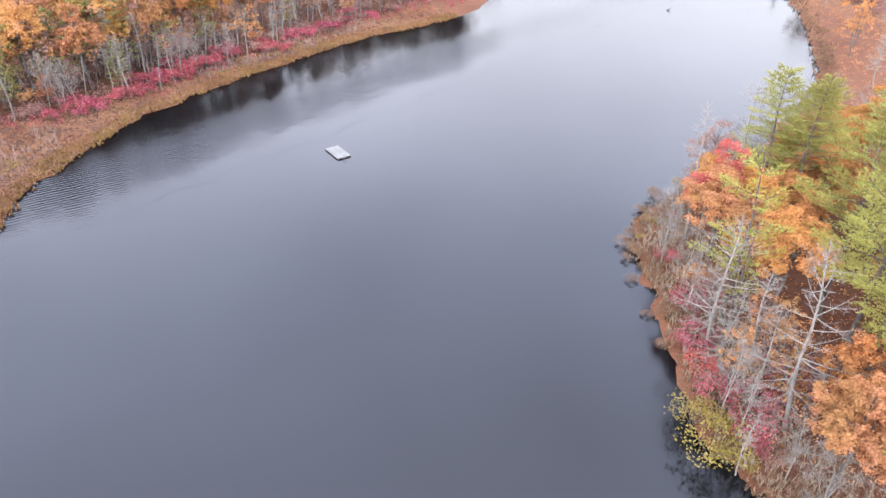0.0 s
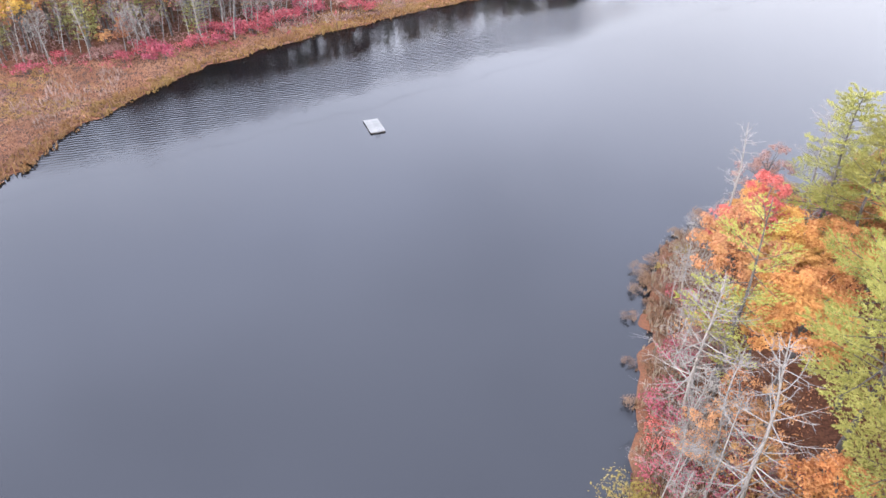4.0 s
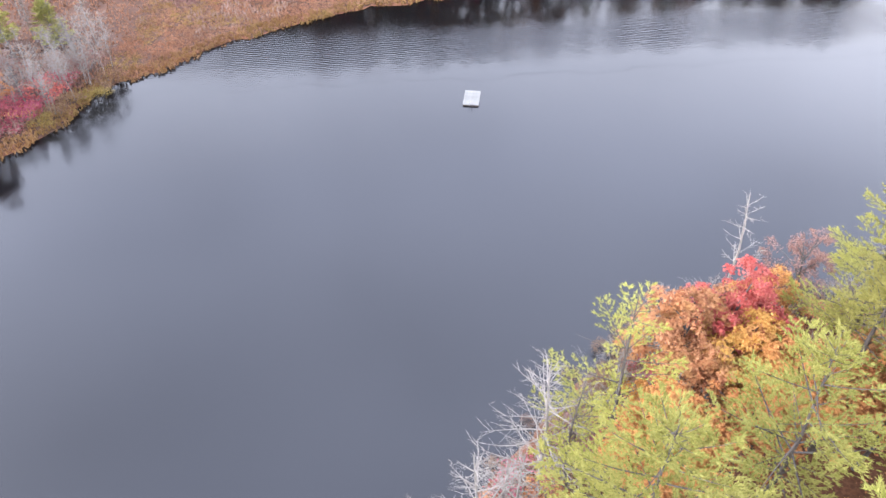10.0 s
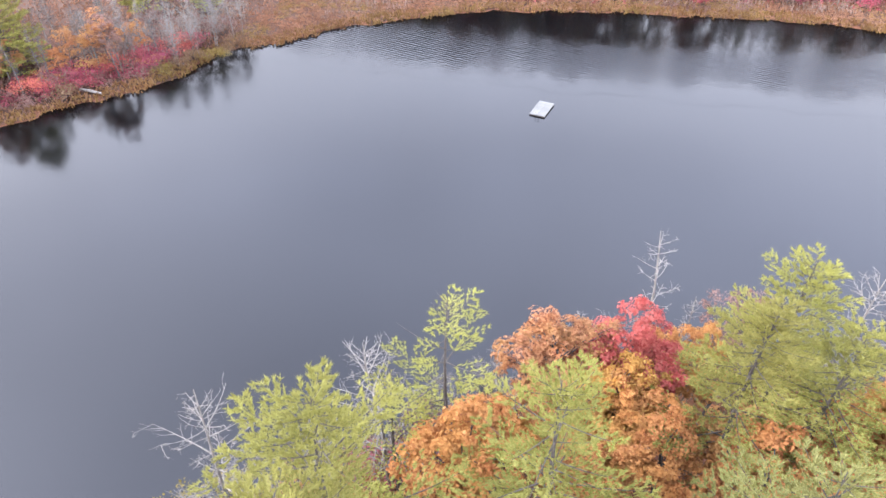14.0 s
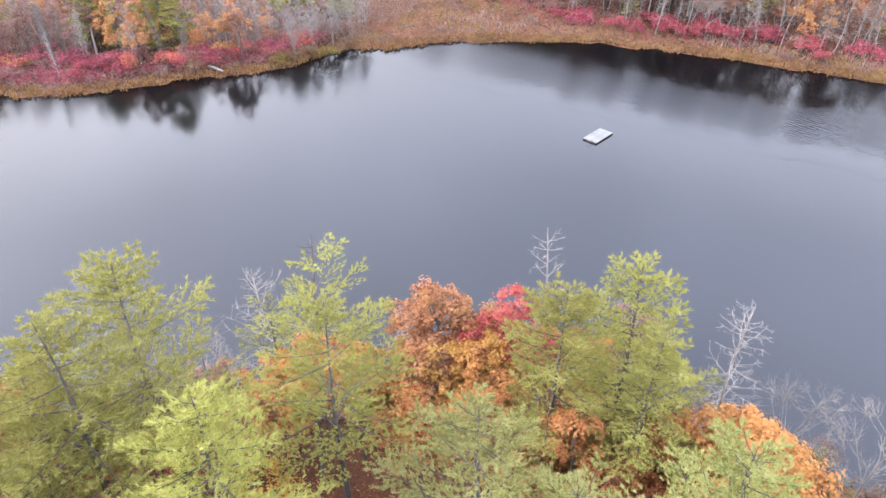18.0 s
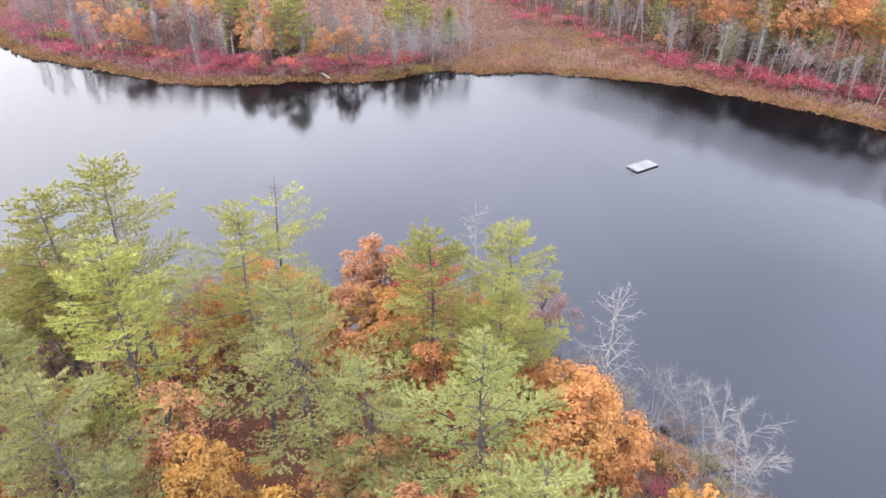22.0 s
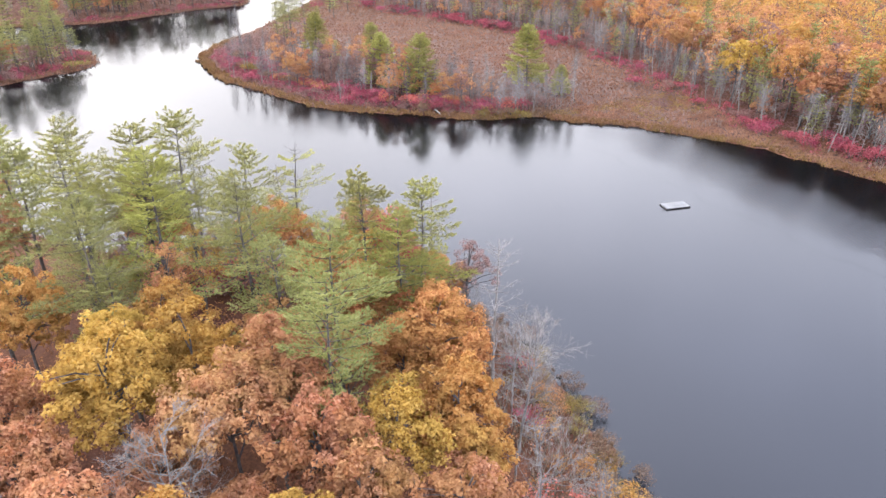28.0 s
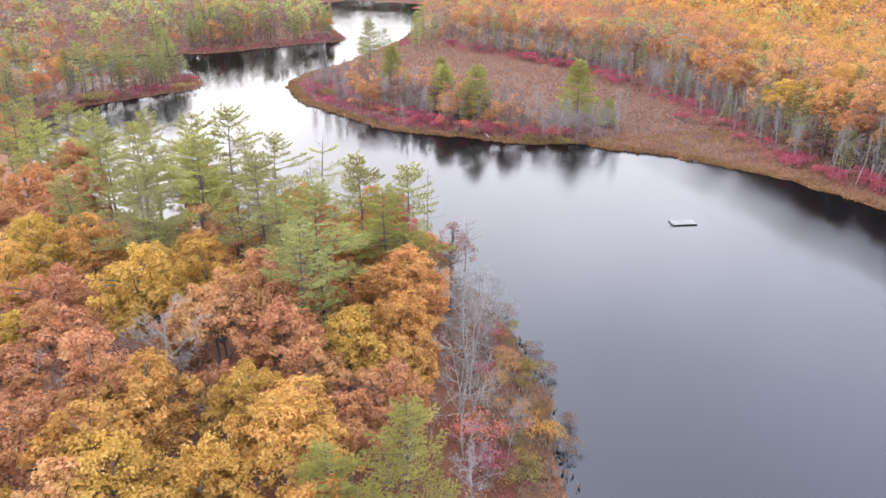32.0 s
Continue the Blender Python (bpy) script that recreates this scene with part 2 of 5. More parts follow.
def water_material():
    """Dark pond water: gloss grows towards grazing angles; ripples come in wind patches."""
    m, t = surface("pond_water")
    g = t.nodes.new("ShaderNodeNewGeometry")

    def waves(turn, across, along, detail):
        mp = node(t, "ShaderNodeMapping", Rotation=(0, 0, radians(-turn)), Scale=(1 / across, 1 / along, 1.0))
        mp.vector_type = "TEXTURE"
        n = node(t, "ShaderNodeTexNoise", Scale=1.0, Detail=detail, Roughness=0.5)
        t.links.new(g.outputs["Position"], mp.inputs[0])
        t.links.new(mp.outputs[0], n.inputs["Vector"])
        return n.outputs[0]

    def maths(op, a, b):
        n = t.nodes.new("ShaderNodeMath")
        n.operation = op
        for s, v in zip(n.inputs, (a, b)):
            if hasattr(v, "links"):
                t.links.new(v, s)
            else:
                s.default_value = v
        return n.outputs[0]

    swell = waves(45, 1.7, 0.16, 1.0)
    turned = node(t, "ShaderNodeMapping", Rotation=(0, 0, radians(30)))
    turned.vector_type = "TEXTURE"
    train = node(t, "ShaderNodeTexWave", Scale=0.4, Distortion=3.4, Detail=3.0, Detail_Scale=1.1, Detail_Roughness=0.5)
    train.bands_direction = "Y"
    t.links.new(g.outputs["Position"], turned.inputs[0])
    t.links.new(turned.outputs[0], train.inputs["Vector"])
    swell = maths("ADD", maths("MULTIPLY", swell, 0.08), maths("MULTIPLY", train.outputs["Fac"], 0.135))
    fine = maths("ADD", waves(30, 2.6, 1.1, 3.0), maths("MULTIPLY", waves(60, 7.0, 4.0, 2.0), 1.2))
    # the breeze raises long ripples north-west of a slick line that crosses the pond
    side = node(t, "ShaderNodeVectorMath")
    side.operation = "DOT_PRODUCT"
    side.inputs[1].default_value = (-0.7376, 0.6738, 0.0)
    t.links.new(g.outputs["Position"], side.inputs[0])
    meander = maths("MULTIPLY", maths("SUBTRACT", grain(t, 0.07, 3.0, 0.6, "World"), 0.5), 9.0)
    s = maths("ADD", maths("SUBTRACT", side.outputs["Value"], 93.2), meander)
    gust = node(t, "ShaderNodeMapRange", From_Min=2.0, From_Max=12.0, To_Min=0.0, To_Max=1.0)
    t.links.new(s, gust.inputs[0])
    calm = node(t, "ShaderNodeMapRange", From_Min=18.0, From_Max=27.0, To_Min=1.0, To_Max=0.07)
    t.links.new(s, calm.inputs[0])
    lee = node(t, "ShaderNodeMapRange", From_Min=0.35, From_Max=0.65, To_Min=0.7, To_Max=1.0)
    t.links.new(grain(t, 0.045, 2.0, 0.5, "World"), lee.inputs[0])
    patch = node(t, "ShaderNodeMapRange", From_Min=0.42, From_Max=0.62, To_Min=0.25, To_Max=1.0)
    t.links.new(grain(t, 0.03, 2.0, 0.5, "World"), patch.inputs[0])
    height = maths("ADD", maths("MULTIPLY", swell, maths("MULTIPLY", maths("MULTIPLY", maths("MULTIPLY", gust.outputs[0], calm.outputs[0]), lee.outputs[0]), 1.0)),
                   maths("MULTIPLY", fine, maths("MULTIPLY", patch.outputs[0], 0.05)))
    bump = node(t, "ShaderNodeBump", Strength=1.0, Distance=0.25)
    t.links.new(height, bump.inputs["Height"])
    lw = node(t, "ShaderNodeLayerWeight", Blend=0.5)
    t.links.new(bump.outputs[0], lw.inputs["Normal"])
    gloss = ramp(t, lw.outputs["Facing"], ((0.0, (0.0155,) * 3), (0.27, (0.0255,) * 3), (0.42, (0.0335,) * 3), (0.5, (0.0405,) * 3), (0.66, (0.0695,) * 3), (0.82, (0.105,) * 3), (0.93, (0.15,) * 3)))
    slick = node(t, "ShaderNodeMapRange", From_Min=0.06, From_Max=0.3, To_Min=0.87, To_Max=1.0)
    t.links.new(maths("ABSOLUTE", maths("SUBTRACT", s, 1.8), 0.0), slick.inputs[0])
    gloss_share = maths("MULTIPLY", gloss, slick.outputs[0])
    d = node(t, "ShaderNodeBsdfDiffuse", Color=(0.001, 0.001, 0.0012, 1))
    gl = node(t, "ShaderNodeBsdfGlossy", Color=(0.97, 0.97, 1.0, 1))
    where = t.nodes.new("ShaderNodeSeparateXYZ")
    sheltered = node(t, "ShaderNodeMapRange", From_Min=-100.0, From_Max=-55.0, To_Min=0.045, To_Max=0.095)  # the channel lies still
    for u, v in ((g.outputs["Position"], where.inputs[0]), (where.outputs["X"], sheltered.inputs[0]), (sheltered.outputs[0], gl.inputs["Roughness"])):
        t.links.new(u, v)
    mix = t.nodes.new("ShaderNodeMixShader")
    out = t.nodes.new("ShaderNodeOutputMaterial")
    for u, v in ((bump.outputs[0], gl.inputs["Normal"]), (gloss_share, mix.inputs[0]), (d.outputs[0], mix.inputs[1]), (gl.outputs[0], mix.inputs[2]), (mix.outputs[0], out.inputs[0])):
        t.links.new(u, v)
    return m


GROUND = ground_material()
BOG = solid_material("bog_mat", (0.03, 0.0145, 0.0095), (0.06, 0.03, 0.019), 0.35, 0.95, 0.8, 2.6, "World")
WATER = water_material()

# ---------------------------------------------------------------- plan of the shores (metres)
WEST_BANK = ((12, 206), (1, 193), (-10, 184), (-20, 177), (-31, 163), (-41, 151), (-50, 138), (-58, 126), (-60, 116), (-64, 103), (-64, 91),
             (-63, 81), (-66, 75), (-59, 67), (-56, 55), (-56, 43), (-53, 30), (-54, 19), (-60, 6), (-66, -8), (-69, -18), (-80, -31), (-96, -47), (-108, -50))
POINT_BACK = ((-120, -54), (-145, -56), (-205, -68), (-255, -82), (-450, -190), (-445, -262), (-405, -258))
FAR_WOODS_BANK = ((-265, -152), (-220, -106), (-204, -97), (-190, -107), (-164, -118), (-143, -122), (-127, -140), (-110, -165), (-86, -190), (-60, -170))
SOUTH_SPIT = ((-66, -130), (-88, -119), (-94, -95), (-84, -77), (-71, -67), (-60, -71), (-42, -76), (-27, -79), (-12, -74), (-2, -66))
NEAR_BANK = ((9, -48), (19, -24), (27, 0), (30, 20), (31, 33), (27.5, 41), (24.4, 47), (25.6, 60), (25.6, 72), (25.6, 82), (30, 91), (38.5, 99), (50, 108), (62, 112),
             (70, 124), (77, 138), (89, 169), (98, 198), (105, 232), (95, 272), (60, 292), (26, 272), (16, 236))
SHORE = np.array(WEST_BANK + POINT_BACK + FAR_WOODS_BANK + SOUTH_SPIT + NEAR_BANK, float)
for _ in range(2):  # round the corners
    nxt = np.roll(SHORE, -1, 0)
    SHORE = np.stack((SHORE * 0.75 + nxt * 0.25, SHORE * 0.25 + nxt * 0.75), 1).reshape(-1, 2)


def inside(poly, x, y):
    odd = np.zeros(np.shape(x), bool)
    for (ax, ay), (bx, by) in zip(poly, np.roll(poly, -1, 0)):
        if ay != by:
            odd ^= ((ay > y) != (by > y)) & (x < (bx - ax) * (y - ay) / (by - ay) + ax)
    return odd


def away(poly, x, y, closed=True):
    best = np.full(np.shape(x), 1e9)
    for (ax, ay), (bx, by) in zip(poly if closed else poly[:-1], np.roll(poly, -1, 0) if closed else poly[1:]):
        dx, dy = bx - ax, by - ay
        u = np.clip(((x - ax) * dx + (y - ay) * dy) / (dx * dx + dy * dy), 0, 1)
        best = np.minimum(best, np.hypot(x - ax - u * dx, y - ay - u * dy))
    return best


def wobble(x, y):
    """Smooth irregularity between about -1 and 1."""
    return (np.sin(x * 0.9 + 2.1 * np.sin(y * 0.37)) + np.sin(y * 1.05 + 1.7 * np.sin(x * 0.41) + 1.3) + 0.7 * np.sin((x + y) * 0.33 + 0.6)) / 2.7


def inland(x, y):
    """Metres inland of the waterline; negative over the water."""
    x, y = np.asarray(x, float), np.asarray(y, float)
    d = away(SHORE, x, y)
    return np.where(inside(SHORE, x, y), -d, d) + 0.9 * wobble(x, y) + 0.45 * wobble(x * 2.3 + 4, y * 2.3)


def smooth(v):
    v = np.clip(v, 0, 1)
    return v * v * (3 - 2 * v)


def land_height(x, y):
    d = inland(x, y)
    rise = 0.12 + 0.035 * np.clip(d, 0, 12) + 1.3 * smooth((d - 8) / 40) + 8.0 * smooth((d - 80) / 320) + 0.12 * wobble(x * 1.7, y * 1.7) * smooth(d / 4)
    return np.where(d > 0, rise, np.maximum(d * 0.3 + 0.12, -2.2))


FOREST_EDGE = ((2, 215), (-16, 196), (-33, 178), (-46, 160), (-57, 144), (-68, 129), (-91, 112), (-117, 93), (-143, 74), (-164, 51), (-180, 24), (-188, 5), (-196, -18), (-222, -48), (-258, -74))
WEST_FOREST = np.array(FOREST_EDGE + ((-470, -180), (-900, -200), (-900, 700), (60, 700), (30, 310)), float)


def in_bog(x, y):
    d = inland(x, y)
    return (d > 0.4) & ~inside(WEST_FOREST, x, y) & (x < 12) & (y > -120) & (x > -300) & (x + 0.55 * y < 110)


# ---------------------------------------------------------------- mesh helpers
def mesh_of(name, verts, faces, material, smooth_shade=False):
    me = bpy.data.meshes.new(name)
    verts, faces = np.asarray(verts, np.float32), np.asarray(faces, np.int32)
    k = faces.shape[1]
    me.vertices.add(len(verts))
    me.vertices.foreach_set("co", verts.ravel())
    me.loops.add(faces.size)
    me.loops.foreach_set("vertex_index", faces.ravel())
    me.polygons.add(len(faces))
    me.polygons.foreach_set("loop_start", np.arange(0, faces.size, k, dtype=np.int32))
    me.update(calc_edges=True)
    me.polygons.foreach_set("use_smooth", np.full(len(faces), smooth_shade))
    me.materials.append(material)
    return me


def part(name, me, parent, material=None, label=""):
    """Links a mesh as one part under a thing; material overrides the mesh's own."""
    ob = new(name, me)
    ob.parent = parent
    if material:
        ob.material_slots[0].link = "OBJECT"
        ob.material_slots[0].material = material
    return tagged(ob, label)


def base(name, x, y, z, label, category, group="", turn=0.0, size=1.0):
    e = new(name)
    e.empty_display_size = 0.3
    e.matrix_world = pose(x, y, z, 0, 0, turn) @ Matrix.Scale(size, 4)
    return tagged(e, label, category, group)


def unit(v):
    return v / np.maximum(np.linalg.norm(v, axis=-1, keepdims=True), 1e-9)


class Tubes:
    """Collects tapered limbs as tubes."""

    def __init__(self):
        self.v, self.f, self.n = [], [], 0

    def add(self, points, radii, sides=5):
        points, radii = np.asarray(points, float), np.asarray(radii, float)
        way = unit(np.gradient(points, axis=0))
        ref = np.where(np.abs(way[:, 2:3]) > 0.9, np.array([[1.0, 0, 0]]), np.array([[0, 0, 1.0]]))
        a = unit(np.cross(way, ref))
        b = np.cross(way, a)
        ang = np.arange(sides) * 2 * np.pi / sides
        ring = points[:, None] + radii[:, None, None] * (np.cos(ang)[None, :, None] * a[:, None] + np.sin(ang)[None, :, None] * b[:, None])
        self.v.append(ring.reshape(-1, 3))
        i = np.arange(len(points) - 1)[:, None] * sides
        j = np.arange(sides)[None]
        k = (j + 1) % sides
        self.f.append(np.stack((i + j, i + k, i + sides + k, i + sides + j), -1).reshape(-1, 4) + self.n)
        self.n += len(points) * sides

    def mesh(self, name, material):
        return mesh_of(name, np.concatenate(self.v), np.concatenate(self.f), material, True)


def sprays(name, centres, normals, sizes, rng, material, fold=0.25):
    """Leaf sprays: small folded four-cornered leaves round the centres, facing their normals."""
    n = unit(normals)
    a = unit(np.cross(n, unit(rng.normal(size=n.shape))))
    b = np.cross(n, a)
    s = sizes[:, None]
    w = s * rng.uniform(0.6, 1.0, (len(n), 1))
    v = np.stack((centres + a * s - n * s * fold, centres + b * w * 0.7, centres - a * s - n * s * fold, centres - b * w * 0.7), 1)
    f = np.arange(len(n) * 4).reshape(-1, 4)
    return mesh_of(name, v.reshape(-1, 3), f, material)


def broadleaf(seed, height, radius, clumps, leaves, leaf, low=0.35, limbs=16, heads=6):
    """Trunk mesh and crown mesh of a broadleaf tree: several heads, each of many leaf clumps with gaps between."""
    r = np.random.default_rng(seed)
    tubes = Tubes()
    zs = np.linspace(0, height * 0.82, 6)
    lean = r.normal(0, 0.03, 2)
    axis = np.stack((lean[0] * zs + 0.2 * np.sin(zs * 0.5 + seed), lean[1] * zs + 0.2 * np.cos(zs * 0.43 + seed), zs), 1)
    tubes.add(axis, np.linspace(0.011 * height + 0.05, 0.05, 6), 6 if limbs > 8 else 4)
    bottom = height * low
    ang = np.arange(heads) * 2.4 + r.uniform(0, 6.3)
    far = radius * np.where(np.arange(heads) == 0, 0.1, r.uniform(0.45, 0.66, heads))
    hr = radius * r.uniform(0.42, 0.6, heads) * (0.86 if heads > 7 else 1.0)
    hz = np.where(np.arange(heads) == 0, height - hr * 0.8, bottom + (height - bottom) * r.uniform(0.3, 0.72, heads))
    heart = np.stack((far * np.cos(ang) + lean[0] * hz, far * np.sin(ang) + lean[1] * hz, hz), 1)
    which = r.integers(0, heads, clumps)
    dirs = unit(r.normal(size=(clumps, 3)) + np.array([0, 0, 0.35]))
    c = heart[which] + dirs * (hr[which] * r.uniform(0.6, 1.05, clumps))[:, None] * np.array([1, 1, 0.8])
    c[:, 2] = np.minimum(c[:, 2], height - 0.3)
    cr = radius * r.uniform(0.13, 0.24, clumps) * (0.78 if clumps > 150 else 1.0)
    for k in r.permutation(clumps)[:limbs]:
        z0 = np.clip(c[k, 2] - r.uniform(0.2, 0.45) * radius - 0.6, height * 0.2, height * 0.78)
        p0 = np.array([np.interp(z0, zs, axis[:, 0]), np.interp(z0, zs, axis[:, 1]), z0])
        tubes.add([p0, (p0 + c[k]) / 2 + np.array([0, 0, 0.08 * radius]), c[k]], [0.1, 0.065, 0.03], 4 if limbs > 8 else 3)
        for _ in range(3 if limbs > 8 else 0):
            tubes.add([c[k], c[k] + unit(r.normal(size=3) + np.array([0, 0, 0.5])) * cr[k]], [0.03, 0.012], 3)
    per = leaves // clumps
    d = unit(r.normal(size=(clumps, per, 3)) + 0.4 * dirs[:, None] + np.array([0, 0, 0.5]))
    pos = c[:, None] + d * cr[:, None, None] * r.uniform(0.5, 1.15, (clumps, per, 1)) * np.array([1, 1, 0.7])
    nor = d + r.normal(0, 0.32, d.shape) + np.array([0, 0, 0.35])
    size = leaf * r.uniform(0.65, 1.3, clumps * per)
    crown = sprays("crown", pos.reshape(-1, 3), nor.reshape(-1, 3), size, r, LEAF["russet"])
    return tubes.mesh("trunk", BARK_GREY), crown


def whorls(r, height, spread, low, ragged, rows, gap, top=0.985):
    """Limbs of a conifer, tier by tier: foot, way out, length, lift and height share of each."""
    z = height * low
    while z < height * top:
        u = (z - height * low) / (height * (1 - low))
        span = spread * (1 - u) ** 0.72 * (0.62 + 0.38 * min(1.0, u * 3.0 + 0.2)) + 0.4
        count = r.integers(4, 7) if u < 0.7 else 5
        turn = r.uniform(0, 2 * np.pi)
        for k in range(count):
            if u < 0.8 and r.random() < gap:
                continue
            ang = turn + k * 2 * np.pi / count + r.normal(0, 0.22)
            length = span * r.uniform(1 - 1.5 * ragged, 1 + ragged)
            if length > 0.3:
                yield z + r.uniform(-0.22, 0.22), np.array([np.cos(ang), np.sin(ang), 0.0]), length, length * (-0.03 + 0.55 * u ** 1.4), u
        z += r.uniform(0.75, 1.25) * rows * (1.0 if u < 0.7 else 0.62)


def pine(seed, height, spread, blade, low=0.35, ragged=0.25, gap=0.12, rows=1.08, step=0.2, tufts=5, blades=9, wide_blade=0.13, bare=0.0, sides=5, dead_top=1.0):
    """Trunk mesh (with limbs) and needle mesh of a tall white pine: flat plates of needle tufts on tiered limbs, with air between."""
    r = np.random.default_rng(seed)
    tubes = Tubes()
    zs = np.linspace(0, height, 8)
    axis = np.stack((0.2 * np.sin(zs * 0.33 + seed), 0.2 * np.cos(zs * 0.29 + seed * 2), zs), 1)
    tubes.add(axis, np.linspace(0.011 * height + 0.06, 0.025, 8), sides)
    tips, ways = [], []
    s = np.linspace(0, 1, 5)
    for z, out, length, lift, u in whorls(r, height, spread, low, ragged, rows, gap):
        side = np.array([-out[1], out[0], 0.0])
        bend = r.normal(0, 0.07) * length
        limb = np.array([0, 0, z]) + s[:, None] * out * length + np.outer(s ** 2, side) * bend + np.stack((0 * s, 0 * s, lift * s ** 1.3 + 0.07 * length * s ** 3), 1)
        limb[:, 0] += np.interp(z, zs, axis[:, 0])
        limb[:, 1] += np.interp(z, zs, axis[:, 1])
        tubes.add(limb[::2] if sides < 5 else limb, np.linspace(0.022 + 0.009 * length, 0.01, 3 if sides < 5 else 5), 3)
        if r.random() < bare or u > dead_top:
            continue
        n = max(3, int(length * 0.82 / step))
        f = np.clip(np.linspace(0.2, 1.0, n) + r.normal(0, 0.03, n), 0.12, 1.0)
        hand = np.where(np.arange(n) % 2, 1.0, -1.0)
        reach = (length * 0.5 * (1.04 - f) ** 0.65 * np.minimum(1, f * 2.4) + 0.22) * r.uniform(0.6, 1.2, n)
        way = unit(out[None] * r.uniform(0.45, 0.95, (n, 1)) + side[None] * (hand * r.uniform(0.5, 0.95, n))[:, None] + np.array([0, 0, 0.1]) + np.array([0, 0, 1.0]) * r.normal(0, 0.06, (n, 1)))
        foot = np.stack([np.interp(f, s, limb[:, i]) for i in range(3)], 1)
        g = (np.arange(tufts) + 0.7) / tufts
        p = foot[:, None] + way[:, None] * (reach[:, None] * g[None])[..., None]
        p[..., 2] += 0.1 * reach[:, None] * g[None] ** 2
        p += r.normal(0, 0.05, p.shape)
        tips.append(p.reshape(-1, 3))
        ways.append(np.repeat(way * 0.9 + out * 0.25 + np.array([0, 0, 0.22 + 0.35 * u]), tufts, 0))
    for _ in range(8):  # dead stubs under the crown
        z = r.uniform(0.5 * low, low) * height
        ang = r.uniform(0, 6.3)
        q = np.array([np.interp(z, zs, axis[:, 0]), np.interp(z, zs, axis[:, 1]), z])
        tubes.add([q, q + np.array([np.cos(ang) * r.uniform(0.8, 2.2), np.sin(ang) * r.uniform(0.8, 2.2), r.uniform(-0.2, 0.3)])], [0.04, 0.012], 3)
    p, w = np.concatenate(tips), np.concatenate(ways)
    p = np.repeat(p, blades, 0)
    w = unit(np.repeat(unit(w), blades, 0) + r.normal(0, 0.5, p.shape) * np.array([1, 1, 0.6]))
    side = unit(np.cross(w, np.array([0, 0, 1.0]) + r.normal(0, 0.4, w.shape)))
    ln = blade * r.uniform(0.65, 1.25, (len(p), 1))
    v = np.stack((p - w * ln * 0.2 - side * ln * wide_blade, p - w * ln * 0.2 + side * ln * wide_blade, p + w * ln), 1)
    return tubes.mesh("trunk", BARK), mesh_of("crown", v.reshape(-1, 3), np.arange(len(p) * 3).reshape(-1, 3), NEEDLE)


def dead_pine(seed, height, spread, low=0.2, ragged=0.35, rows=1.3, gap=0.2, lean=0.05, brush=500):
    """A dead conifer: leaning bleached trunk, long bare limbs in tiers with fine side twigs."""
    r = np.random.default_rng(seed)
    trunk, crown = Tubes(), Tubes()
    zs = np.linspace(0, height, 8)
    axis = np.stack((lean * zs + 0.15 * np.sin(zs * 0.5 + seed), 0.6 * lean * zs + 0.15 * np.cos(zs * 0.4 + seed), zs), 1)
    trunk.add(axis, np.linspace(0.009 * height + 0.05, 0.03, 8), 6)
    s = np.linspace(0, 1, 5)
    slivers = []
    for z, out, length, lift, u in whorls(r, height, spread, low, ragged, rows, gap, 0.96):
        side = np.array([-out[1], out[0], 0.0])
        limb = np.array([0, 0, z]) + s[:, None] * out * length + np.outer(s ** 2, side) * r.normal(0, 0.15) * length + np.stack((0 * s, 0 * s, lift * s + 0.16 * length * s ** 2.5), 1)
        limb += np.array([np.interp(z, zs, axis[:, 0]), np.interp(z, zs, axis[:, 1]), 0])
        crown.add(limb, np.linspace(0.022 + 0.011 * length, 0.012, 5), 4)
        for k in range(int(2 + length * 1.7)):
            f = r.uniform(0.3, 1.0)
            q = np.array([np.interp(f, s, limb[:, i]) for i in range(3)])
            d = unit(out * 0.7 + side * r.choice((-1, 1)) * r.uniform(0.4, 1.0) + np.array([0, 0, r.normal(0.15, 0.25)]))
            ln = length * r.uniform(0.16, 0.4)
            e = q + d * ln
            crown.add([q, (q + e) / 2 + r.normal(0, 0.04, 3), e], [0.02, 0.014, 0.006], 3)
            slivers.append((q, e, d))
    if brush:
        pick = [slivers[i] for i in r.integers(0, len(slivers), brush)]
        q, e, d = (np.array([a[i] for a in pick]) for i in range(3))
        p = q + (e - q) * r.uniform(0.2, 1.0, (brush, 1))
        w = unit(d + r.normal(0, 0.55, d.shape))
        across = unit(np.cross(w, r.normal(size=w.shape))) * 0.012
        ln = r.uniform(0.2, 0.6, (brush, 1))
        crown.v.append(np.stack((p, p + w * ln * 0.5 + across, p + w * ln, p + w * ln * 0.5 - across), 1).reshape(-1, 3))
        crown.f.append(np.arange(brush * 4).reshape(-1, 4) + crown.n)
        crown.n += brush * 4
    return trunk.mesh("trunk", BLEACHED), crown.mesh("crown", BLEACHED)


